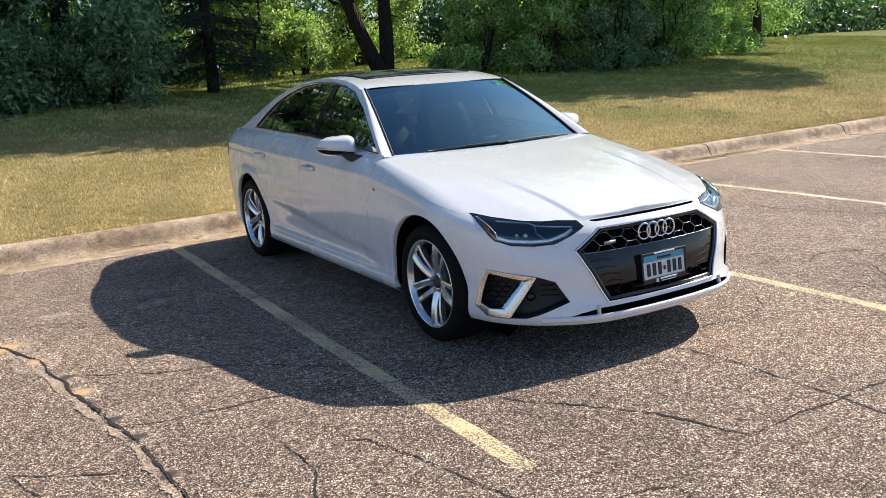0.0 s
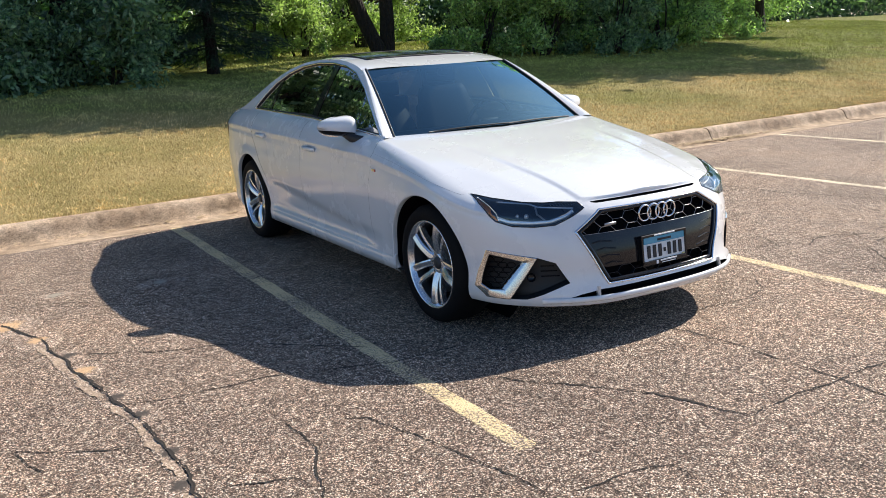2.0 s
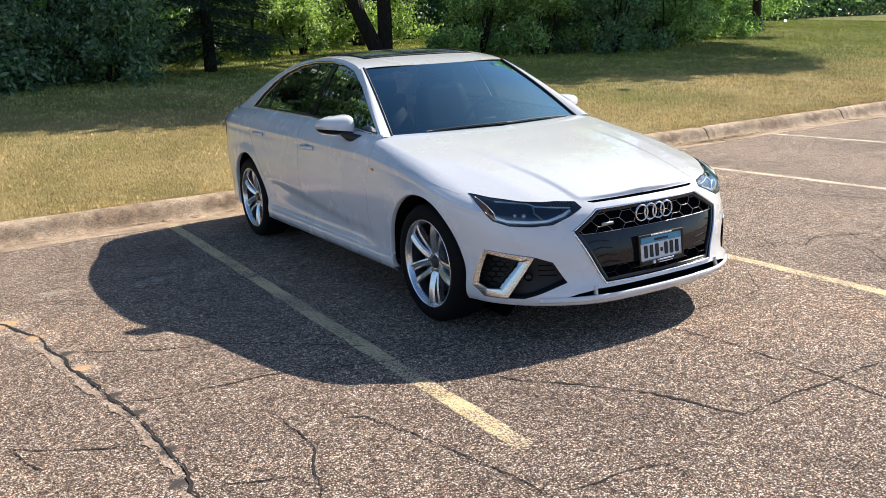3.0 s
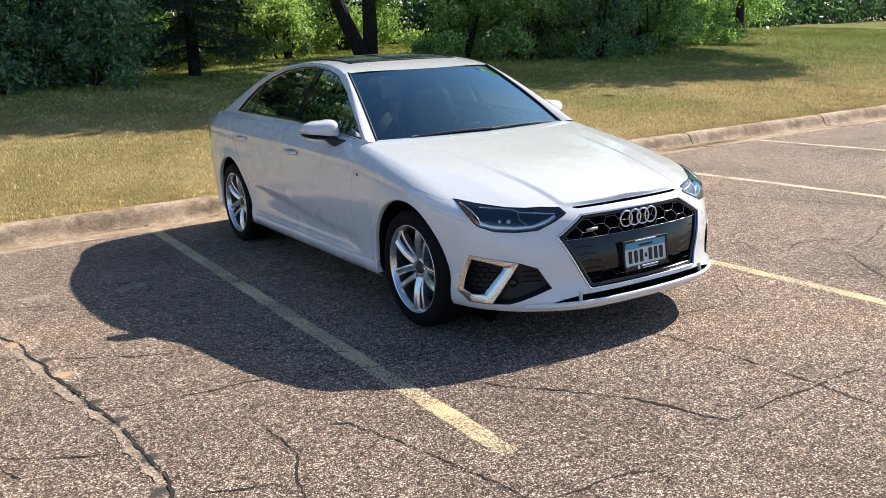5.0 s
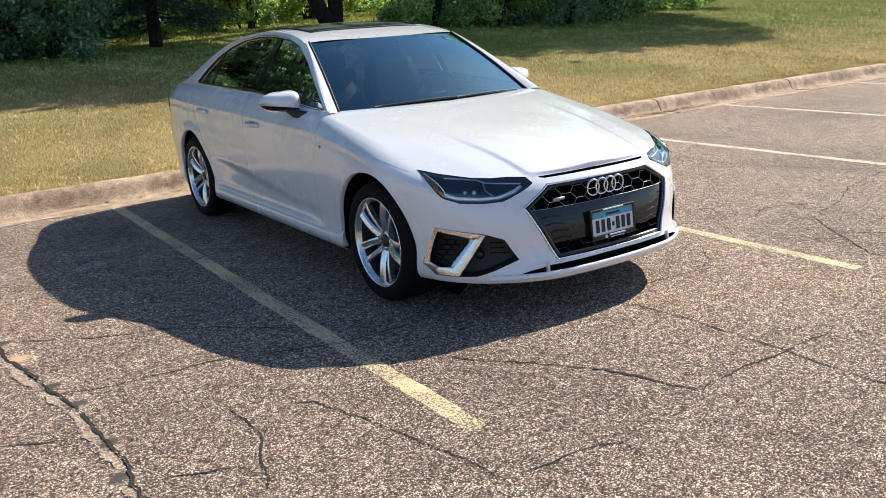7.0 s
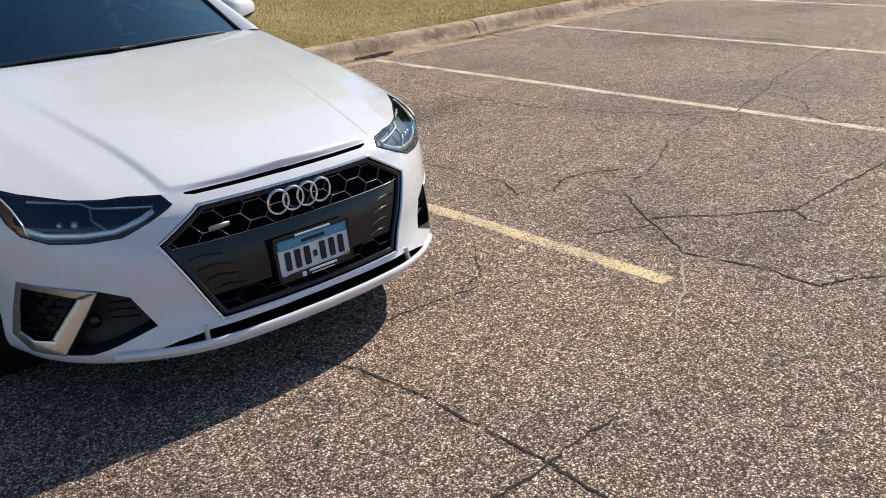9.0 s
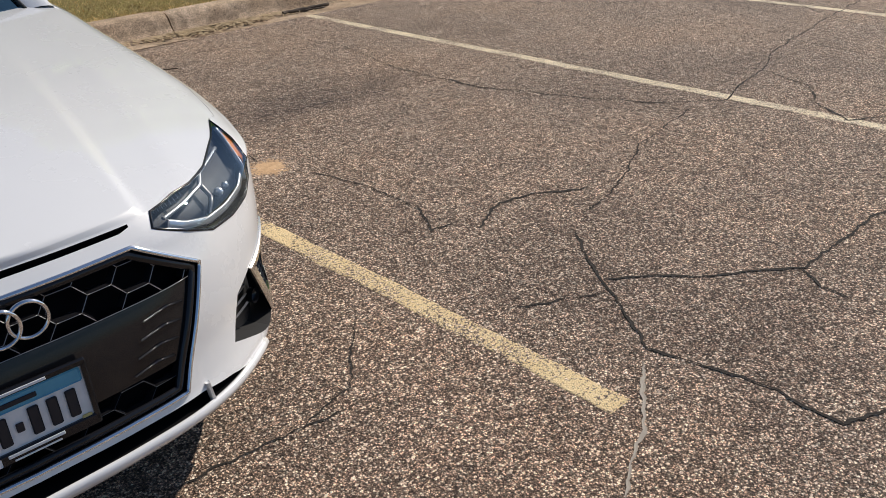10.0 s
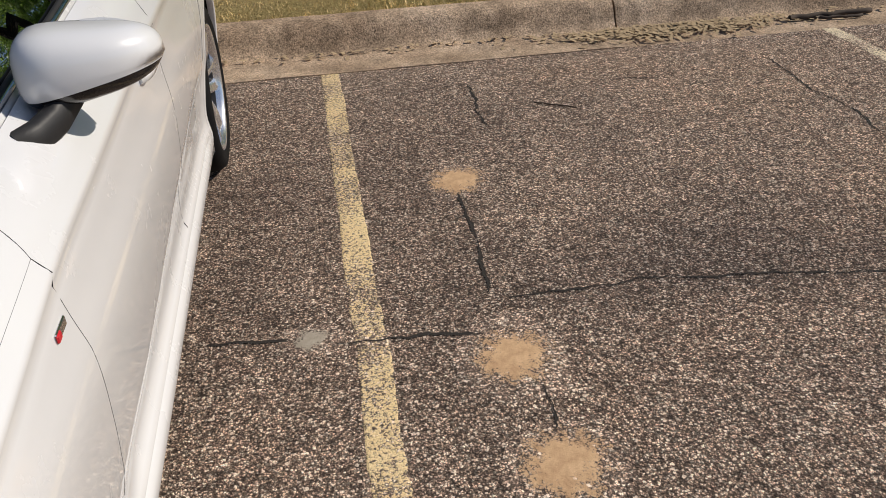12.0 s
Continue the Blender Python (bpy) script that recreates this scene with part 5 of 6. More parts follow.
for s in (1, -1):
    make_wheel(s, (s * 0.776, AXLE_F, 0.325), 0)
    make_wheel(s, (s * 0.780, AXLE_R, 0.325), 0)

# ---- cabin seen through the glass ----
bm = bmesh.new()
box(bm, (1.46, 2.5, 0.03), pose(0, 1.95, 0.33), 0.01)
for s in (-1, 1):
    box(bm, (0.05, 2.3, 0.62), pose(s * 0.79, 1.95, 0.64), 0.02)
box(bm, (1.4, 0.05, 0.72), pose(0, 3.1, 0.68), 0.02)
part("cabin_tub", bm, CABIN, car, "dark cabin lining")
bm, rows = bmesh.new(), []
for x in np.linspace(-0.74, 0.74, 31):
    f = (abs(x) / 0.74) ** 2
    h = 0.02 * math.exp(-((x - 0.37) / 0.2) ** 2)
    rows.append([(x, 0.63 + 0.12 * f, 0.925), (x, 0.80 + 0.1 * f, 0.945 + h * 0.5), (x, 1.0 + 0.03 * f, 0.95 + h), (x, 1.14, 0.925 + h), (x, 1.19, 0.86), (x, 1.12, 0.70), (x, 1.05, 0.45)])
grid(bm, rows)
part("dashboard", bm, CABIN, car, "dark dashboard with a brow over the dials")
bm = bmesh.new()
grid(bm, [[(x, 1.165, 0.89), (x, 1.185, 0.885), (x, 1.18, 0.872)] for x in np.linspace(-0.7, 0.7, 20)])
part("dash_trim", bm, SATIN, car, "thin silver dash trim")
bm = bmesh.new()
pts = [(0.37 + 0.185 * math.cos(t), 1.32 - 0.06 * math.sin(t), 0.90 + 0.175 * math.sin(t)) for t in np.linspace(0, 2 * math.pi, 33)[:-1]]
sweep(bm, pts, ring_profile(0.03, 0.03, 8), True, (0, 1, 0))
sw = part("steering_wheel", bm, SEAT, car, "black steering wheel")
bm = bmesh.new()
box(bm, (0.15, 0.05, 0.11), pose(0.37, 1.30, 0.89, -18, 0, 0), 0.02, 2)
box(bm, (0.34, 0.02, 0.035), pose(0.37, 1.315, 0.895, -18, 0, 0), 0.008)
part("wheel_boss", bm, SEAT, sw)


def make_seat(x, y, width, back, rest=True):
    bm = bmesh.new()
    box(bm, (width, 0.50, 0.18), pose(x, y - 0.18, 0.50, 6, 0, 0), 0.05, 3)
    st = part("seat", bm, SEAT, car, "dark leather seat")
    bm, rows = bmesh.new(), []
    for k in range(15):
        t = k / 14
        wd = width / 2 * (0.98 - 0.22 * t**3) * (1 if t < 0.93 else 0.93)
        cy, cz, th = y + 0.10 + 0.26 * t, 0.55 + back * t, 0.07 * (1 - 0.35 * t)
        rows.append([(x + wd * a, cy - th * b, cz + 0.02 * b) for a, b in ((-1, 0), (-0.92, 1.2), (-0.6, 0.95), (0, 0.85), (0.6, 0.95), (0.92, 1.2), (1, 0), (0.8, -1), (0, -1.1), (-0.8, -1))])
    vs = grid(bm, rows, closed=True)
    bm.faces.new(vs[-1])
    part("backrest", bm, SEAT, st)
    if rest:
        bm = bmesh.new()
        box(bm, (0.26, 0.10, 0.17), pose(x, y + 0.385, 0.55 + back + 0.10, -8, 0, 0), 0.04, 3)
        part("headrest", bm, SEAT, st)


make_seat(0.37, 1.62, 0.52, 0.60)
make_seat(-0.37, 1.62, 0.52, 0.60)
make_seat(0.0, 2.62, 1.30, 0.50, False)
for x in (-0.42, 0.42):
    bm = bmesh.new()
    box(bm, (0.24, 0.08, 0.14), pose(x, 2.99, 1.12, -8, 0, 0), 0.035, 3)
    part("headrest", bm, SEAT, car)
bm = bmesh.new()
box(bm, (0.22, 0.03, 0.06), pose(0, 1.33, 1.255, 10, 0, 0), 0.012, 2)
box(bm, (0.10, 0.06, 0.05), pose(0, 1.27, 1.29), 0.015, 2)
part("cabin_mirror", bm, BLACK_MATT, car, "black inside mirror")
bm = bmesh.new()
rows = []
for t in np.linspace(0, 1, 14):
    rows.append([(-0.64 + 0.34 * t + 0.0, 1.73 - 0.08 * math.sin(3 * t), 0.83 + 0.38 * t - q * 0.05) for q in (0, 0.5, 1)])
grid(bm, rows)
part("seat_belt", bm, CABIN_PALE, car, "pale seat belt")
bm = bmesh.new()
grid(bm, [[(x, y, float(roof_z(y)) - 0.04 - 0.05 * abs(x / 0.55) ** 2.5) for x in np.linspace(-0.55, 0.55, 13)] for y in np.linspace(1.36, 2.8, 20)])
part("headlining", bm, CABIN, car, "dark headlining")

# ---- small things on the ground ----
def sand_patch(x, y, r, ry, seed, mat=None, label="small patch of pale dry sand on the asphalt"):
    bm, rows = bmesh.new(), []
    for k in range(7):
        f = k / 6
        row = []
        for j in range(36):
            t = 2 * math.pi * j / 36
            e = 1 + 0.22 * noise.noise((math.cos(t) * 1.6, math.sin(t) * 1.6, seed)) + 0.16 * noise.noise((math.cos(t) * 6, math.sin(t) * 6, seed))
            row.append((1.9 * r * f * e * math.cos(t), 1.9 * ry * f * e * math.sin(t), 0.0014 + 0.0026 * (1 - f * f)))
        rows.append(row)
    grid(bm, rows, closed=True)
    bmesh.ops.remove_doubles(bm, verts=bm.verts[:], dist=1e-5)
    ob = part("sand_patch", bm, mat or SAND)
    ob.location = (x, y, 0)
    tagged(ob, label, "sand patch", "sand patches")


for k, (x, y, r, ry) in enumerate(((4.821, 5.373, 0.085, 0.10), (4.844, 4.958, 0.085, 0.075), (4.862, 6.473, 0.07, 0.075), (0.22, 5.55, 0.10, 0.13))):
    sand_patch(x, y, r, ry, k * 3.3)
for k, (x, y, r, ry) in enumerate(((0.35, 5.15, 0.07, 0.10), (0.49, 4.47, 0.05, 0.06))):
    sand_patch(x, y, r, ry, 11 + k * 1.7, SAND_SMALL)
for k, (x, y, r, ry) in enumerate(((0.46, 4.76, 0.035, 0.07), (0.56, 4.01, 0.04, 0.06), (0.61, 3.74, 0.04, 0.06), (0.63, 3.30, 0.03, 0.05), (0.60, 3.01, 0.035, 0.05))):
    sand_patch(x, y, r, ry, 51 + k * 1.3, TAR, "dark tar-filled spot beside a crack")
for k, (x, y, r, ry) in enumerate(((4.28, 5.56, 0.05, 0.045), (0.55, 6.1, 0.05, 0.04), (1.20, 5.95, 0.09, 0.05))):
    sand_patch(x, y, r, ry, 30 + k * 2.1, DUST, "small pale dusty spot on the asphalt")


def twig(pts, r, label):
    bm = bmesh.new()
    prof = ring_profile(1, 1, 6)
    sweep(bm, [(p[0], p[1], p[2] + r * 0.8) for p in pts], [(a * 2 * r, b * 2 * r) for a, b in prof])
    tagged(part("twig", bm, TWIG), label, "twig", "twigs")


def bent(a, b, n, wob, seed):
    return [(a[0] + (b[0] - a[0]) * k / n + wob * noise.noise((k * 0.7, seed, 1)), a[1] + (b[1] - a[1]) * k / n + wob * noise.noise((k * 0.7, seed, 5)), 0.004) for k in range(n + 1)]


twig(bent((5.35, 7.18), (5.52, 7.07), 10, 0.02, 1), 0.0035, "thin dark fallen twig on the asphalt")
twig(bent((7.10, 8.08), (7.62, 8.10), 10, 0.03, 2), 0.016, "thick broken branch lying in the gutter")
twig(bent((7.25, 8.06), (7.52, 8.03), 8, 0.03, 3), 0.009, "short grey stick lying in the gutter")


def litter():
    """Leaf scraps and wood chips drifted along the gutter."""
    rnd = np.random.RandomState(4)
    n = 3000
    x = np.concatenate([rnd.normal(6.4, 0.35, n // 2), rnd.uniform(-2, 16, n // 4), rnd.normal(9.2, 0.5, n // 4)])
    d = np.concatenate([0.30 - np.abs(rnd.normal(0, 0.10, n // 2)), 0.34 - np.abs(rnd.normal(0, 0.05, n // 4)), 0.32 - np.abs(rnd.normal(0, 0.08, n // 4))])
    y = kerb_y(x) + d
    size = rnd.uniform(0.004, 0.024, len(x))
    a, tilt = rnd.uniform(0, 6.28, len(x)), rnd.uniform(-0.5, 0.5, len(x))
    z = 0.006 + rnd.uniform(0, 0.010, len(x))
    c, s = np.cos(a), np.sin(a)
    v = []
    for u, w in ((-1, -0.35), (1, -0.5), (1.1, 0.4), (-0.8, 0.45)):
        v.append(np.stack([x + size * (u * c - w * s), y + size * (u * s + w * c), z + size * u * tilt * 0.6 + 0.003], 1))
    v = np.stack(v, 1).reshape(-1, 3)
    f = np.arange(len(v)).reshape(-1, 4)
    tagged(raw("leaf_litter", v, f, DRY_LEAF), "dry brown leaf scraps drifted along the gutter", "leaf litter", kind="stuff")


litter()


def grass():
    """Short dry turf: single blades, denser and finer near the kerb."""
    rnd = np.random.RandomState(7)
    n = 560000
    u = rnd.rand(n)
    x = rnd.uniform(-4, 34, n)
    y = kerb_y(x) + 0.57 + 17.0 * u**1.6
    keep = (x < 17) | (y < 14 + (x - 17) * 0.6) | (rnd.rand(n) < 0.6)
    x, y = x[keep], y[keep]
    n = len(x)
    z = lawn_z(x, y) - 0.004
    clump = np.sin(x * 3.1 + 1.7 * np.sin(y * 2.3)) * np.sin(y * 2.7 + 1.3 * np.sin(x * 1.9))
    h = (0.014 + 0.020 * rnd.rand(n) + 0.008 * clump) * (1 + 0.06 * (y - 8))
    w = (0.0018 + 0.0018 * rnd.rand(n)) * (1 + 0.12 * (y - 8))
    a = rnd.uniform(0, 6.28, n)
    lean = rnd.uniform(0.3, 1.4, n) * h
    b = rnd.uniform(0, 6.28, n)
    p0 = np.stack([x - w * np.cos(a), y - w * np.sin(a), z], 1)
    p1 = np.stack([x + w * np.cos(a), y + w * np.sin(a), z], 1)
    p2 = np.stack([x + lean * np.cos(b), y + lean * np.sin(b), z + h], 1)
    v = np.stack([p0, p1, p2], 1).reshape(-1, 3)
    me = bpy.data.meshes.new("grass")
    me.vertices.add(len(v))
    me.vertices.foreach_set("co", v.ravel())
    me.loops.add(len(v))
    me.loops.foreach_set("vertex_index", np.arange(len(v)))
    me.polygons.add(n)
    me.polygons.foreach_set("loop_start", np.arange(0, 3 * n, 3))
    me.update()
    me.validate()
    me.materials.append(BLADES)
    tagged(new("grass", me), "short dry yellow-green grass with greener patches", "grass", kind="stuff")


grass()

# ---- trees and bushes ----
def leaves(centres, radii, count, size, rnd, flat=0.0):
    """Leaf quads scattered through clumps; denser towards each clump's outside."""
    k = rnd.randint(0, len(centres), count)
    d = rnd.normal(size=(count, 3))
    d /= np.linalg.norm(d, axis=1)[:, None]
    r = radii[k] * (0.25 + 0.62 * np.abs(rnd.normal(size=count)))
    p = centres[k] + d * r[:, None] * np.array([1, 1, 0.8])
    a = rnd.normal(size=(count, 3))
    a[:, 2] -= 0.35
    a /= np.linalg.norm(a, axis=1)[:, None]
    b = np.cross(a, rnd.normal(size=(count, 3)))
    b /= np.linalg.norm(b, axis=1)[:, None]
    s = (size * rnd.uniform(0.6, 1.4, count))[:, None]
    v = np.stack([p - a * s, p + b * s * 0.42 - a * s * 0.1, p + a * s, p - b * s * 0.42 - a * s * 0.1], 1).reshape(-1, 3)
    return v


def quads(name, v, mat, parent, label=""):
    n = len(v) // 4
    me = bpy.data.meshes.new(name)
    me.vertices.add(4 * n)
    me.vertices.foreach_set("co", v.ravel())
    me.loops.add(4 * n)
    me.loops.foreach_set("vertex_index", np.arange(4 * n))
    me.polygons.add(n)
    me.polygons.foreach_set("loop_start", np.arange(0, 4 * n, 4))
    me.update()
    me.materials.append(mat)
    ob = new(name, me)
    if parent is not None:
        ob.parent = parent
    return tagged(ob, label)


def limb(bm, a, b, r0, r1, seed, n=7, wob=0.12):
    a, b = Vector(a), Vector(b)
    rows = []
    L = (b - a).length
    d = (b - a).normalized()
    s = d.orthogonal().normalized()
    u = d.cross(s)
    for k in range(n + 1):
        t = k / n
        p = a + (b - a) * t + s * wob * L * noise.noise((t * 2.2, seed, 0)) * min(1, t * 3) + u * wob * L * noise.noise((t * 2.2, seed, 9)) * min(1, t * 3)
        r = r0 + (r1 - r0) * t
        rows.append([p + (s * math.cos(q) + u * math.sin(q)) * r * (1 + 0.12 * noise.noise((q, t * 4, seed))) for q in np.linspace(0, 2 * math.pi, 9)[:-1]])
    grid(bm, rows, closed=True)
    return [Vector(sum((Vector(v) for v in r), Vector()) / 8) for r in rows]


def tree(x, y, height, spread, base, mat, seed, count=14000, size=0.075, trunk=0.2, stems=1, label="", name="tree", group="trees behind the lawn", over=(0, 0), leans=(), dense=1.0):
    rnd = np.random.RandomState(seed)
    z = float(lawn_z(x, y)) - 0.05
    t = thing(name, (x, y, z), label, name.replace("_", " "), group)
    bm = bmesh.new()
    centres, radii = [], []
    for s in range(stems):
        lean = Vector((rnd.uniform(-0.25, 0.25), rnd.uniform(-0.2, 0.2), 1)) * height * 0.72
        start = Vector((0.12 * s * (-1) ** s, 0, 0))
        if leans:
            start, lean = Vector((0.16 * s, 0.05 * s, 0)), Vector((leans[s], 0.2 * s, height * 0.72))
        line = limb(bm, start, start + lean + Vector((0.25 * s * (-1) ** s, 0, 0)), trunk, trunk * 0.3, seed + s)
        for k in range(int(9 / stems) + 2):
            p = line[min(7, 1 + int(rnd.uniform(0.1, 1) * 6))]
            if p.z < base * 0.6:
                p = line[4]
            ang = rnd.uniform(0, 6.28)
            q = p + Vector((math.cos(ang) * spread * rnd.uniform(0.5, 0.95) + over[0] * 0.8, math.sin(ang) * spread * rnd.uniform(0.5, 0.95) + over[1] * 0.8, height * rnd.uniform(0.02, 0.22)))
            limb(bm, p, q, trunk * 0.35, 0.012, seed * 3 + k + s, 6, 0.2)
    part("trunk", bm, BARK, t, "dark rough trunk with limbs")
    m = int((34 + 10 * spread) * dense)
    for k in range(m):
        a, rr = rnd.uniform(0, 6.28), spread * math.sqrt(rnd.uniform(0.02, 1))
        zz = base + (height - base) * rnd.uniform(0, 1) ** 0.9
        f = 1 - 0.55 * ((zz - base) / max(0.1, height - base)) ** 2
        centres.append((rr * f * math.cos(a) + over[0], rr * f * math.sin(a) + over[1], zz))
        radii.append(rnd.uniform(0.22, 0.55) * (0.45 + 0.28 * spread))
    centres, radii = np.array(centres), np.array(radii)
    low = centres[:, 2] < 4.3
    v = []
    if low.any():
        v.append(leaves(centres[low], radii[low], int(count * 1.4), size * 0.70, rnd))
    if not low.all():
        v.append(leaves(centres[~low], radii[~low], int(count * 0.33 * dense), size * 1.6, rnd))
    quads("crown", np.concatenate(v), mat, t, "uneven crown of small leaves")
    return t


def bush(x, y, height, spread, mat, seed, count=12000, size=0.06, label=""):
    rnd = np.random.RandomState(seed)
    z = float(lawn_z(x, y)) - 0.05
    t = thing("bush", (x, y, z), label, "bush", "bushes along the lawn")
    bm = bmesh.new()
    centres, radii = [], []
    for k in range(9):
        a = rnd.uniform(0, 6.28)
        tip = Vector((math.cos(a) * spread * rnd.uniform(0.2, 0.8), math.sin(a) * spread * rnd.uniform(0.2, 0.8), height * rnd.uniform(0.6, 0.95)))
        limb(bm, (0.15 * math.cos(a), 0.15 * math.sin(a), 0), tip, 0.03, 0.008, seed + k, 6, 0.15)
    part("stem", bm, BARK, t, "thin bare stems")
    for k in range(int(26 + 12 * spread)):
        a, rr = rnd.uniform(0, 6.28), spread * math.sqrt(rnd.uniform(0.02, 1))
        zz = height * rnd.uniform(0.06, 1.0)
        f = 1 - 0.5 * (zz / height) ** 2
        centres.append((rr * f * math.cos(a), rr * f * math.sin(a), zz))
        radii.append(rnd.uniform(0.2, 0.5) * (0.4 + 0.25 * spread))
    quads("foliage", leaves(np.array(centres), np.array(radii), int(count * 1.5), size * 0.8, rnd), mat, t, "dense small leaves")
    return t


def spruce(x, y, height, spread, seed):
    rnd = np.random.RandomState(seed)
    z = float(lawn_z(x, y)) - 0.05
    t = thing("spruce", (x, y, z), "dark spruce with drooping layered boughs", "spruce", "trees behind the lawn")
    bm = bmesh.new()
    limb(bm, (0, 0, 0), (0, 0, height), 0.14, 0.02, seed, 10, 0.01)
    v = []
    for k in range(150):
        h = height * (0.06 + 0.92 * rnd.rand())
        a = rnd.uniform(0, 6.28)
        L = spread * (1 - h / height) * rnd.uniform(0.7, 1.1) + 0.15
        tip = Vector((math.cos(a) * L, math.sin(a) * L, h - 0.22 * L + 0.1))
        if k % 2 == 0:
            limb(bm, (0, 0, h), tip, 0.02, 0.005, seed + k, 4, 0.05)
        n = int(60 + 90 * L)
        f = rnd.uniform(0.15, 1.05, n)
        p = np.array([[0, 0, h]]) + (np.array(tip) - np.array([0, 0, h])) * f[:, None] + rnd.normal(size=(n, 3)) * np.array([0.13, 0.13, 0.07]) * L * 0.5
        p[:, 2] -= 0.06 * rnd.rand(n)
        d = rnd.normal(size=(n, 3)) * 0.6 + np.array([math.cos(a), math.sin(a), -0.5])
        d /= np.linalg.norm(d, axis=1)[:, None]
        b = np.cross(d, rnd.normal(size=(n, 3)))
        b /= np.linalg.norm(b, axis=1)[:, None]
        s = rnd.uniform(0.05, 0.11, n)[:, None]
        v.append(np.stack([p - d * s, p + b * s * 0.13, p + d * s, p - b * s * 0.13], 1).reshape(-1, 3))
    part("trunk", bm, BARK, t, "dark straight trunk")
    quads("needles", np.concatenate(v), NEEDLE, t, "dark needle boughs")


DARK = "dense dark green tree with foliage down to the lawn"
tree(-6.2, 18.4, 16.0, 3.0, 0.3, LEAF_DARK, 45, 26000, 0.11, label=DARK)
tree(-2.9, 17.9, 16.0, 2.8, 0.1, LEAF_DARK, 11, 36000, 0.095, label=DARK)
tree(-0.2, 18.3, 14.5, 2.6, 0.1, LEAF_DARK, 12, 40000, 0.095, label=DARK)
tree(2.3, 18.3, 10.5, 2.4, 0.1, LEAF_DARK, 13, 38000, 0.095, label=DARK)
tree(-3.4, 20.6, 5.0, 2.0, 0.1, LEAF_DARK, 61, 15000, 0.10, trunk=0.08, label=DARK)
tree(-0.9, 20.6, 5.2, 2.0, 0.1, LEAF_DARK, 62, 15000, 0.10, trunk=0.08, label=DARK)
tree(1.5, 20.8, 5.0, 2.0, 0.1, LEAF_DARK, 63, 15000, 0.10, trunk=0.08, label=DARK)
tree(3.9, 20.9, 5.0, 1.8, 0.1, LEAF_MID, 64, 14000, 0.09, trunk=0.08, label="green leafy tree behind the spruce")
bush(-1.2, 17.2, 1.7, 1.5, LEAF_DARK, 27, 12000, label="dark leafy bush at the foot of the trees")
bush(0.9, 17.2, 1.6, 1.5, LEAF_DARK, 21, 12000, label="dark leafy bush at the foot of the trees")
bush(3.0, 17.3, 1.5, 1.4, LEAF_DARK, 22, 12000, label="dark leafy bush with thin bare stems below")
spruce(5.3, 18.4, 6.5, 1.7, 31)
tree(8.6, 23.0, 4.6, 2.0, 0.3, LEAF_LIGHT, 14, 22000, 0.085, label="sunlit yellow-green tree behind the row")
tree(9.75, 19.2, 9.5, 4.0, 4.2, LEAF_MID, 15, 42000, 0.11, trunk=0.20, stems=2, leans=(-3.1, 1.4), over=(1.2, -3.1), dense=2.9, label="broad tree with a thick dark forked trunk")
tree(7.3, 21.4, 4.4, 1.7, 0.1, LEAF_LIGHT, 51, 20000, 0.07, trunk=0.05, label="sunlit yellow-green sapling beside the forked trunk")
bush(8.3, 20.9, 1.5, 0.9, LEAF_LIGHT, 52, 8000, label="low sunlit bush behind the lawn")
tree(11.8, 24.6, 4.4, 2.2, 0.2, LEAF_LIGHT, 43, 20000, 0.085, label="sunlit yellow-green tree behind the row")
tree(14.4, 19.2, 4.8, 1.9, 0.3, LEAF_MID, 16, 24000, 0.08, label="green leafy tree behind the bushes")
bush(11.9, 18.2, 1.8, 1.2, LEAF_MID, 23, 14000, label="green bush with arching stems")
bush(13.4, 17.6, 2.3, 1.3, LEAF_MID, 24, 16000, label="rounded green bush at the edge of the lawn")
bush(15.2, 17.0, 2.5, 1.4, LEAF_DARK, 28, 16000, label="dark green bush at the edge of the lawn")
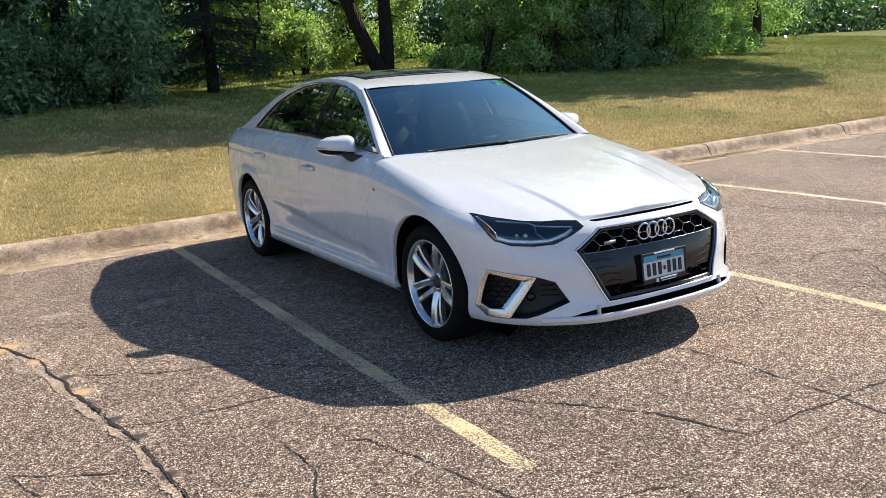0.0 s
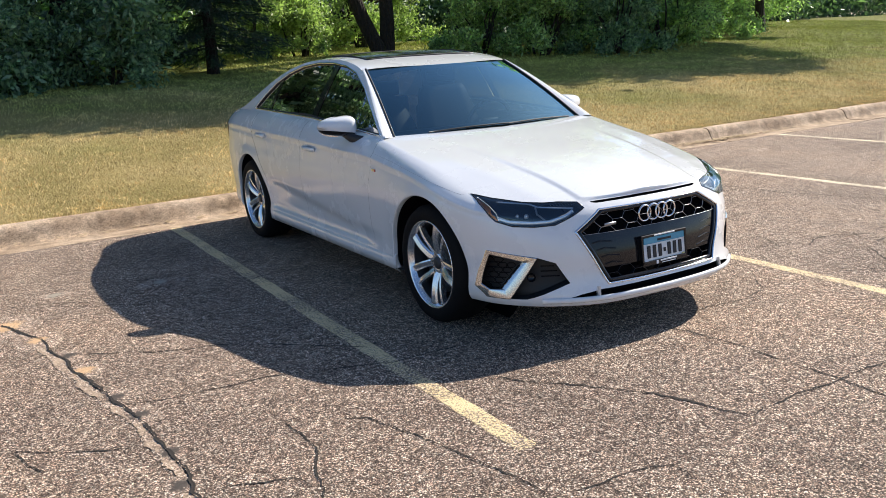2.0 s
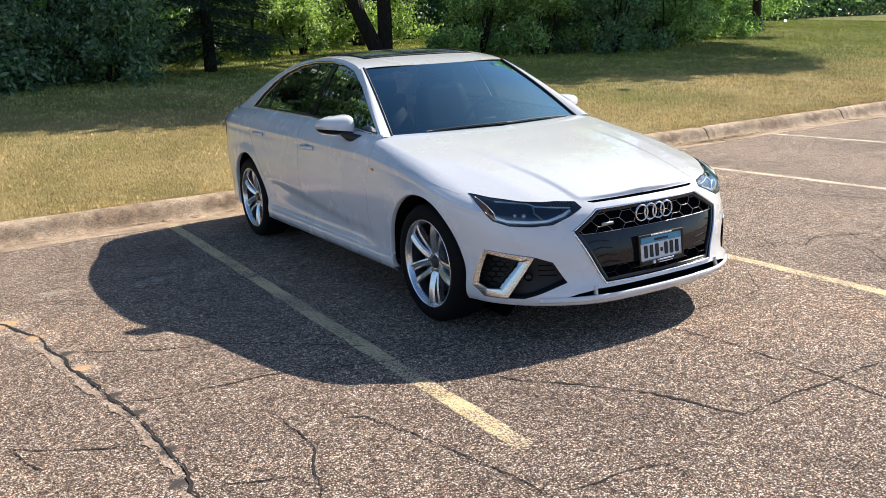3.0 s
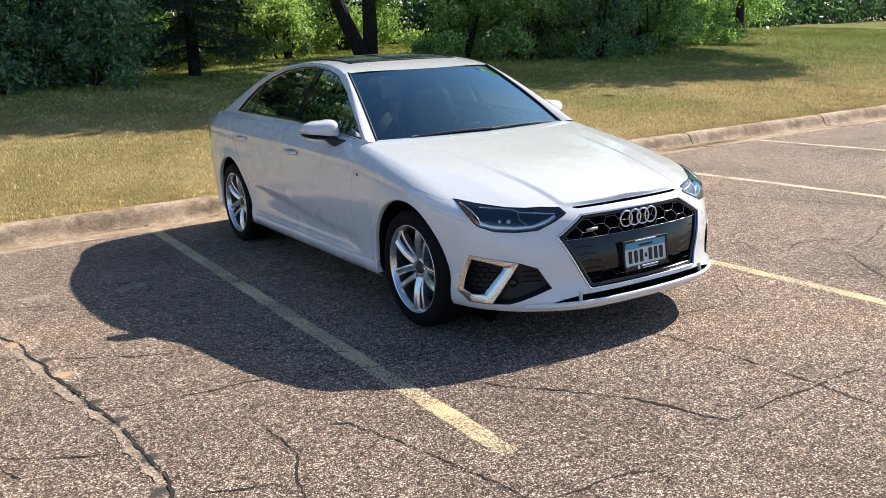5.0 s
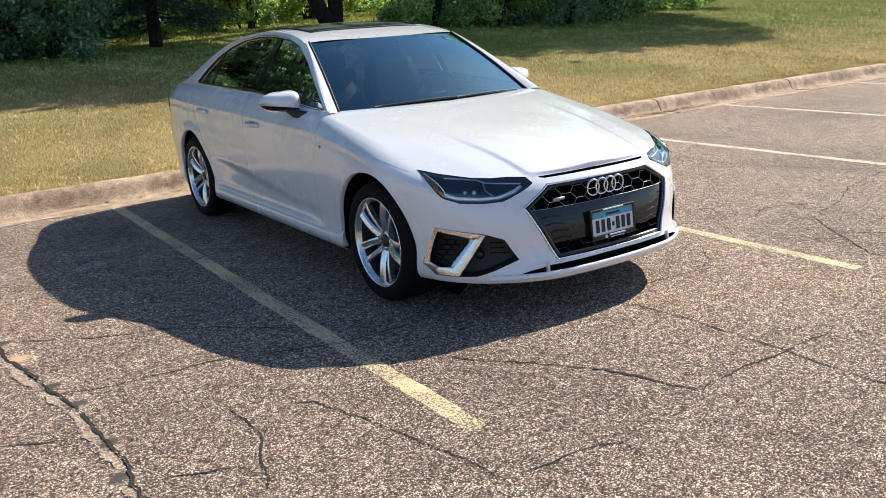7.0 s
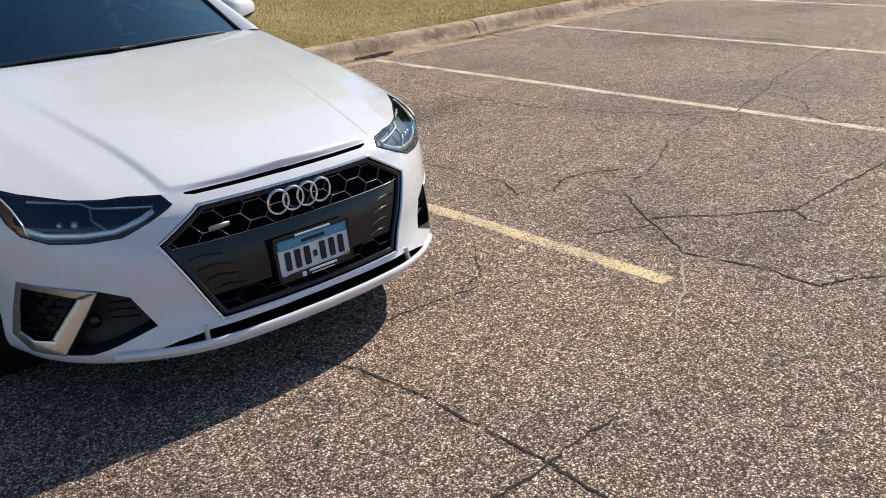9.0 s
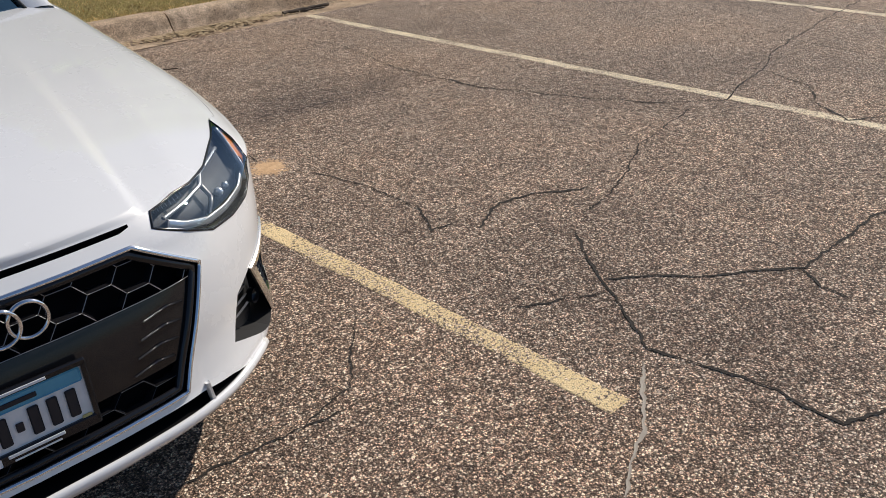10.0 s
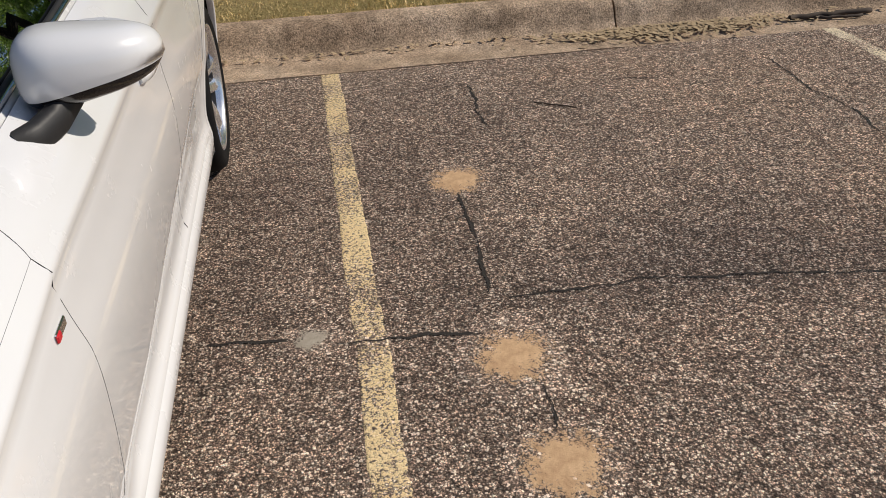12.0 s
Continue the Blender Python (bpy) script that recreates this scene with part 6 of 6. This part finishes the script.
bush(16.9, 16.9, 2.8, 1.5, LEAF_MID, 25, 17000, label="tall green bush at the edge of the lawn")
bush(18.9, 17.9, 3.0, 1.6, LEAF_MID, 26, 17000, label="tall green bush with light tips")
tree(16.6, 20.0, 6.5, 2.5, 0.3, LEAF_DARK, 17, 24000, 0.085, label=DARK)
tree(20.6, 19.6, 8.0, 3.3, 3.6, LEAF_DARK, 18, 30000, 0.10, over=(0.6, -4.0), dense=2.0, label="spreading dark green tree over the bushes")
bush(21.2, 19.4, 2.6, 1.6, LEAF_MID, 29, 15000, label="tall green bush with light tips")
tree(24.8, 20.2, 6.5, 2.6, 1.3, LEAF_LIGHT, 19, 20000, 0.08, trunk=0.17, label="sunlit tree with a bare slim trunk on the crest")
tree(23.0, 23.0, 6.5, 2.6, 0.2, LEAF_MID, 20, 20000, 0.09, label="green leafy tree behind the crest")
tree(28.5, 25.0, 7.0, 3.0, 0.2, LEAF_MID, 41, 20000, 0.09, label="green leafy tree behind the crest")


def far_wood():
    """The wood that closes the view behind the lawn."""
    rnd = np.random.RandomState(90)
    n = 520
    x = rnd.uniform(-16, 120, n)
    y = 26 + 0.16 * np.clip(x - 12, 0, 110) + rnd.uniform(-1.5, 3.5, n) + np.where((x > 6) & (x < 22), 2.5, 0)
    z = lawn_z(x, y) + rnd.uniform(0.0, 1, n) ** 1.1 * 8.0
    m = 420
    x2 = rnd.uniform(-16, 120, m)
    y2 = 25 + 0.16 * np.clip(x2 - 12, 0, 110) + rnd.uniform(-0.8, 1.0, m) + np.where((x2 > 6) & (x2 < 22), 2.5, 0)
    low = np.stack([x2, y2, lawn_z(x2, y2) + rnd.uniform(0.2, 1.6, m)], 1)
    spots = np.concatenate([np.stack([x, y, z], 1), low])
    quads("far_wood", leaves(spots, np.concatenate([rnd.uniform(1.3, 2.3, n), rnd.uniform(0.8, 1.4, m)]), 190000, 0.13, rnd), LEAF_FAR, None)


far_wood()
tagged(bpy.data.objects["far_wood"], "dark wood closing the view behind the lawn", "wood", kind="stuff")
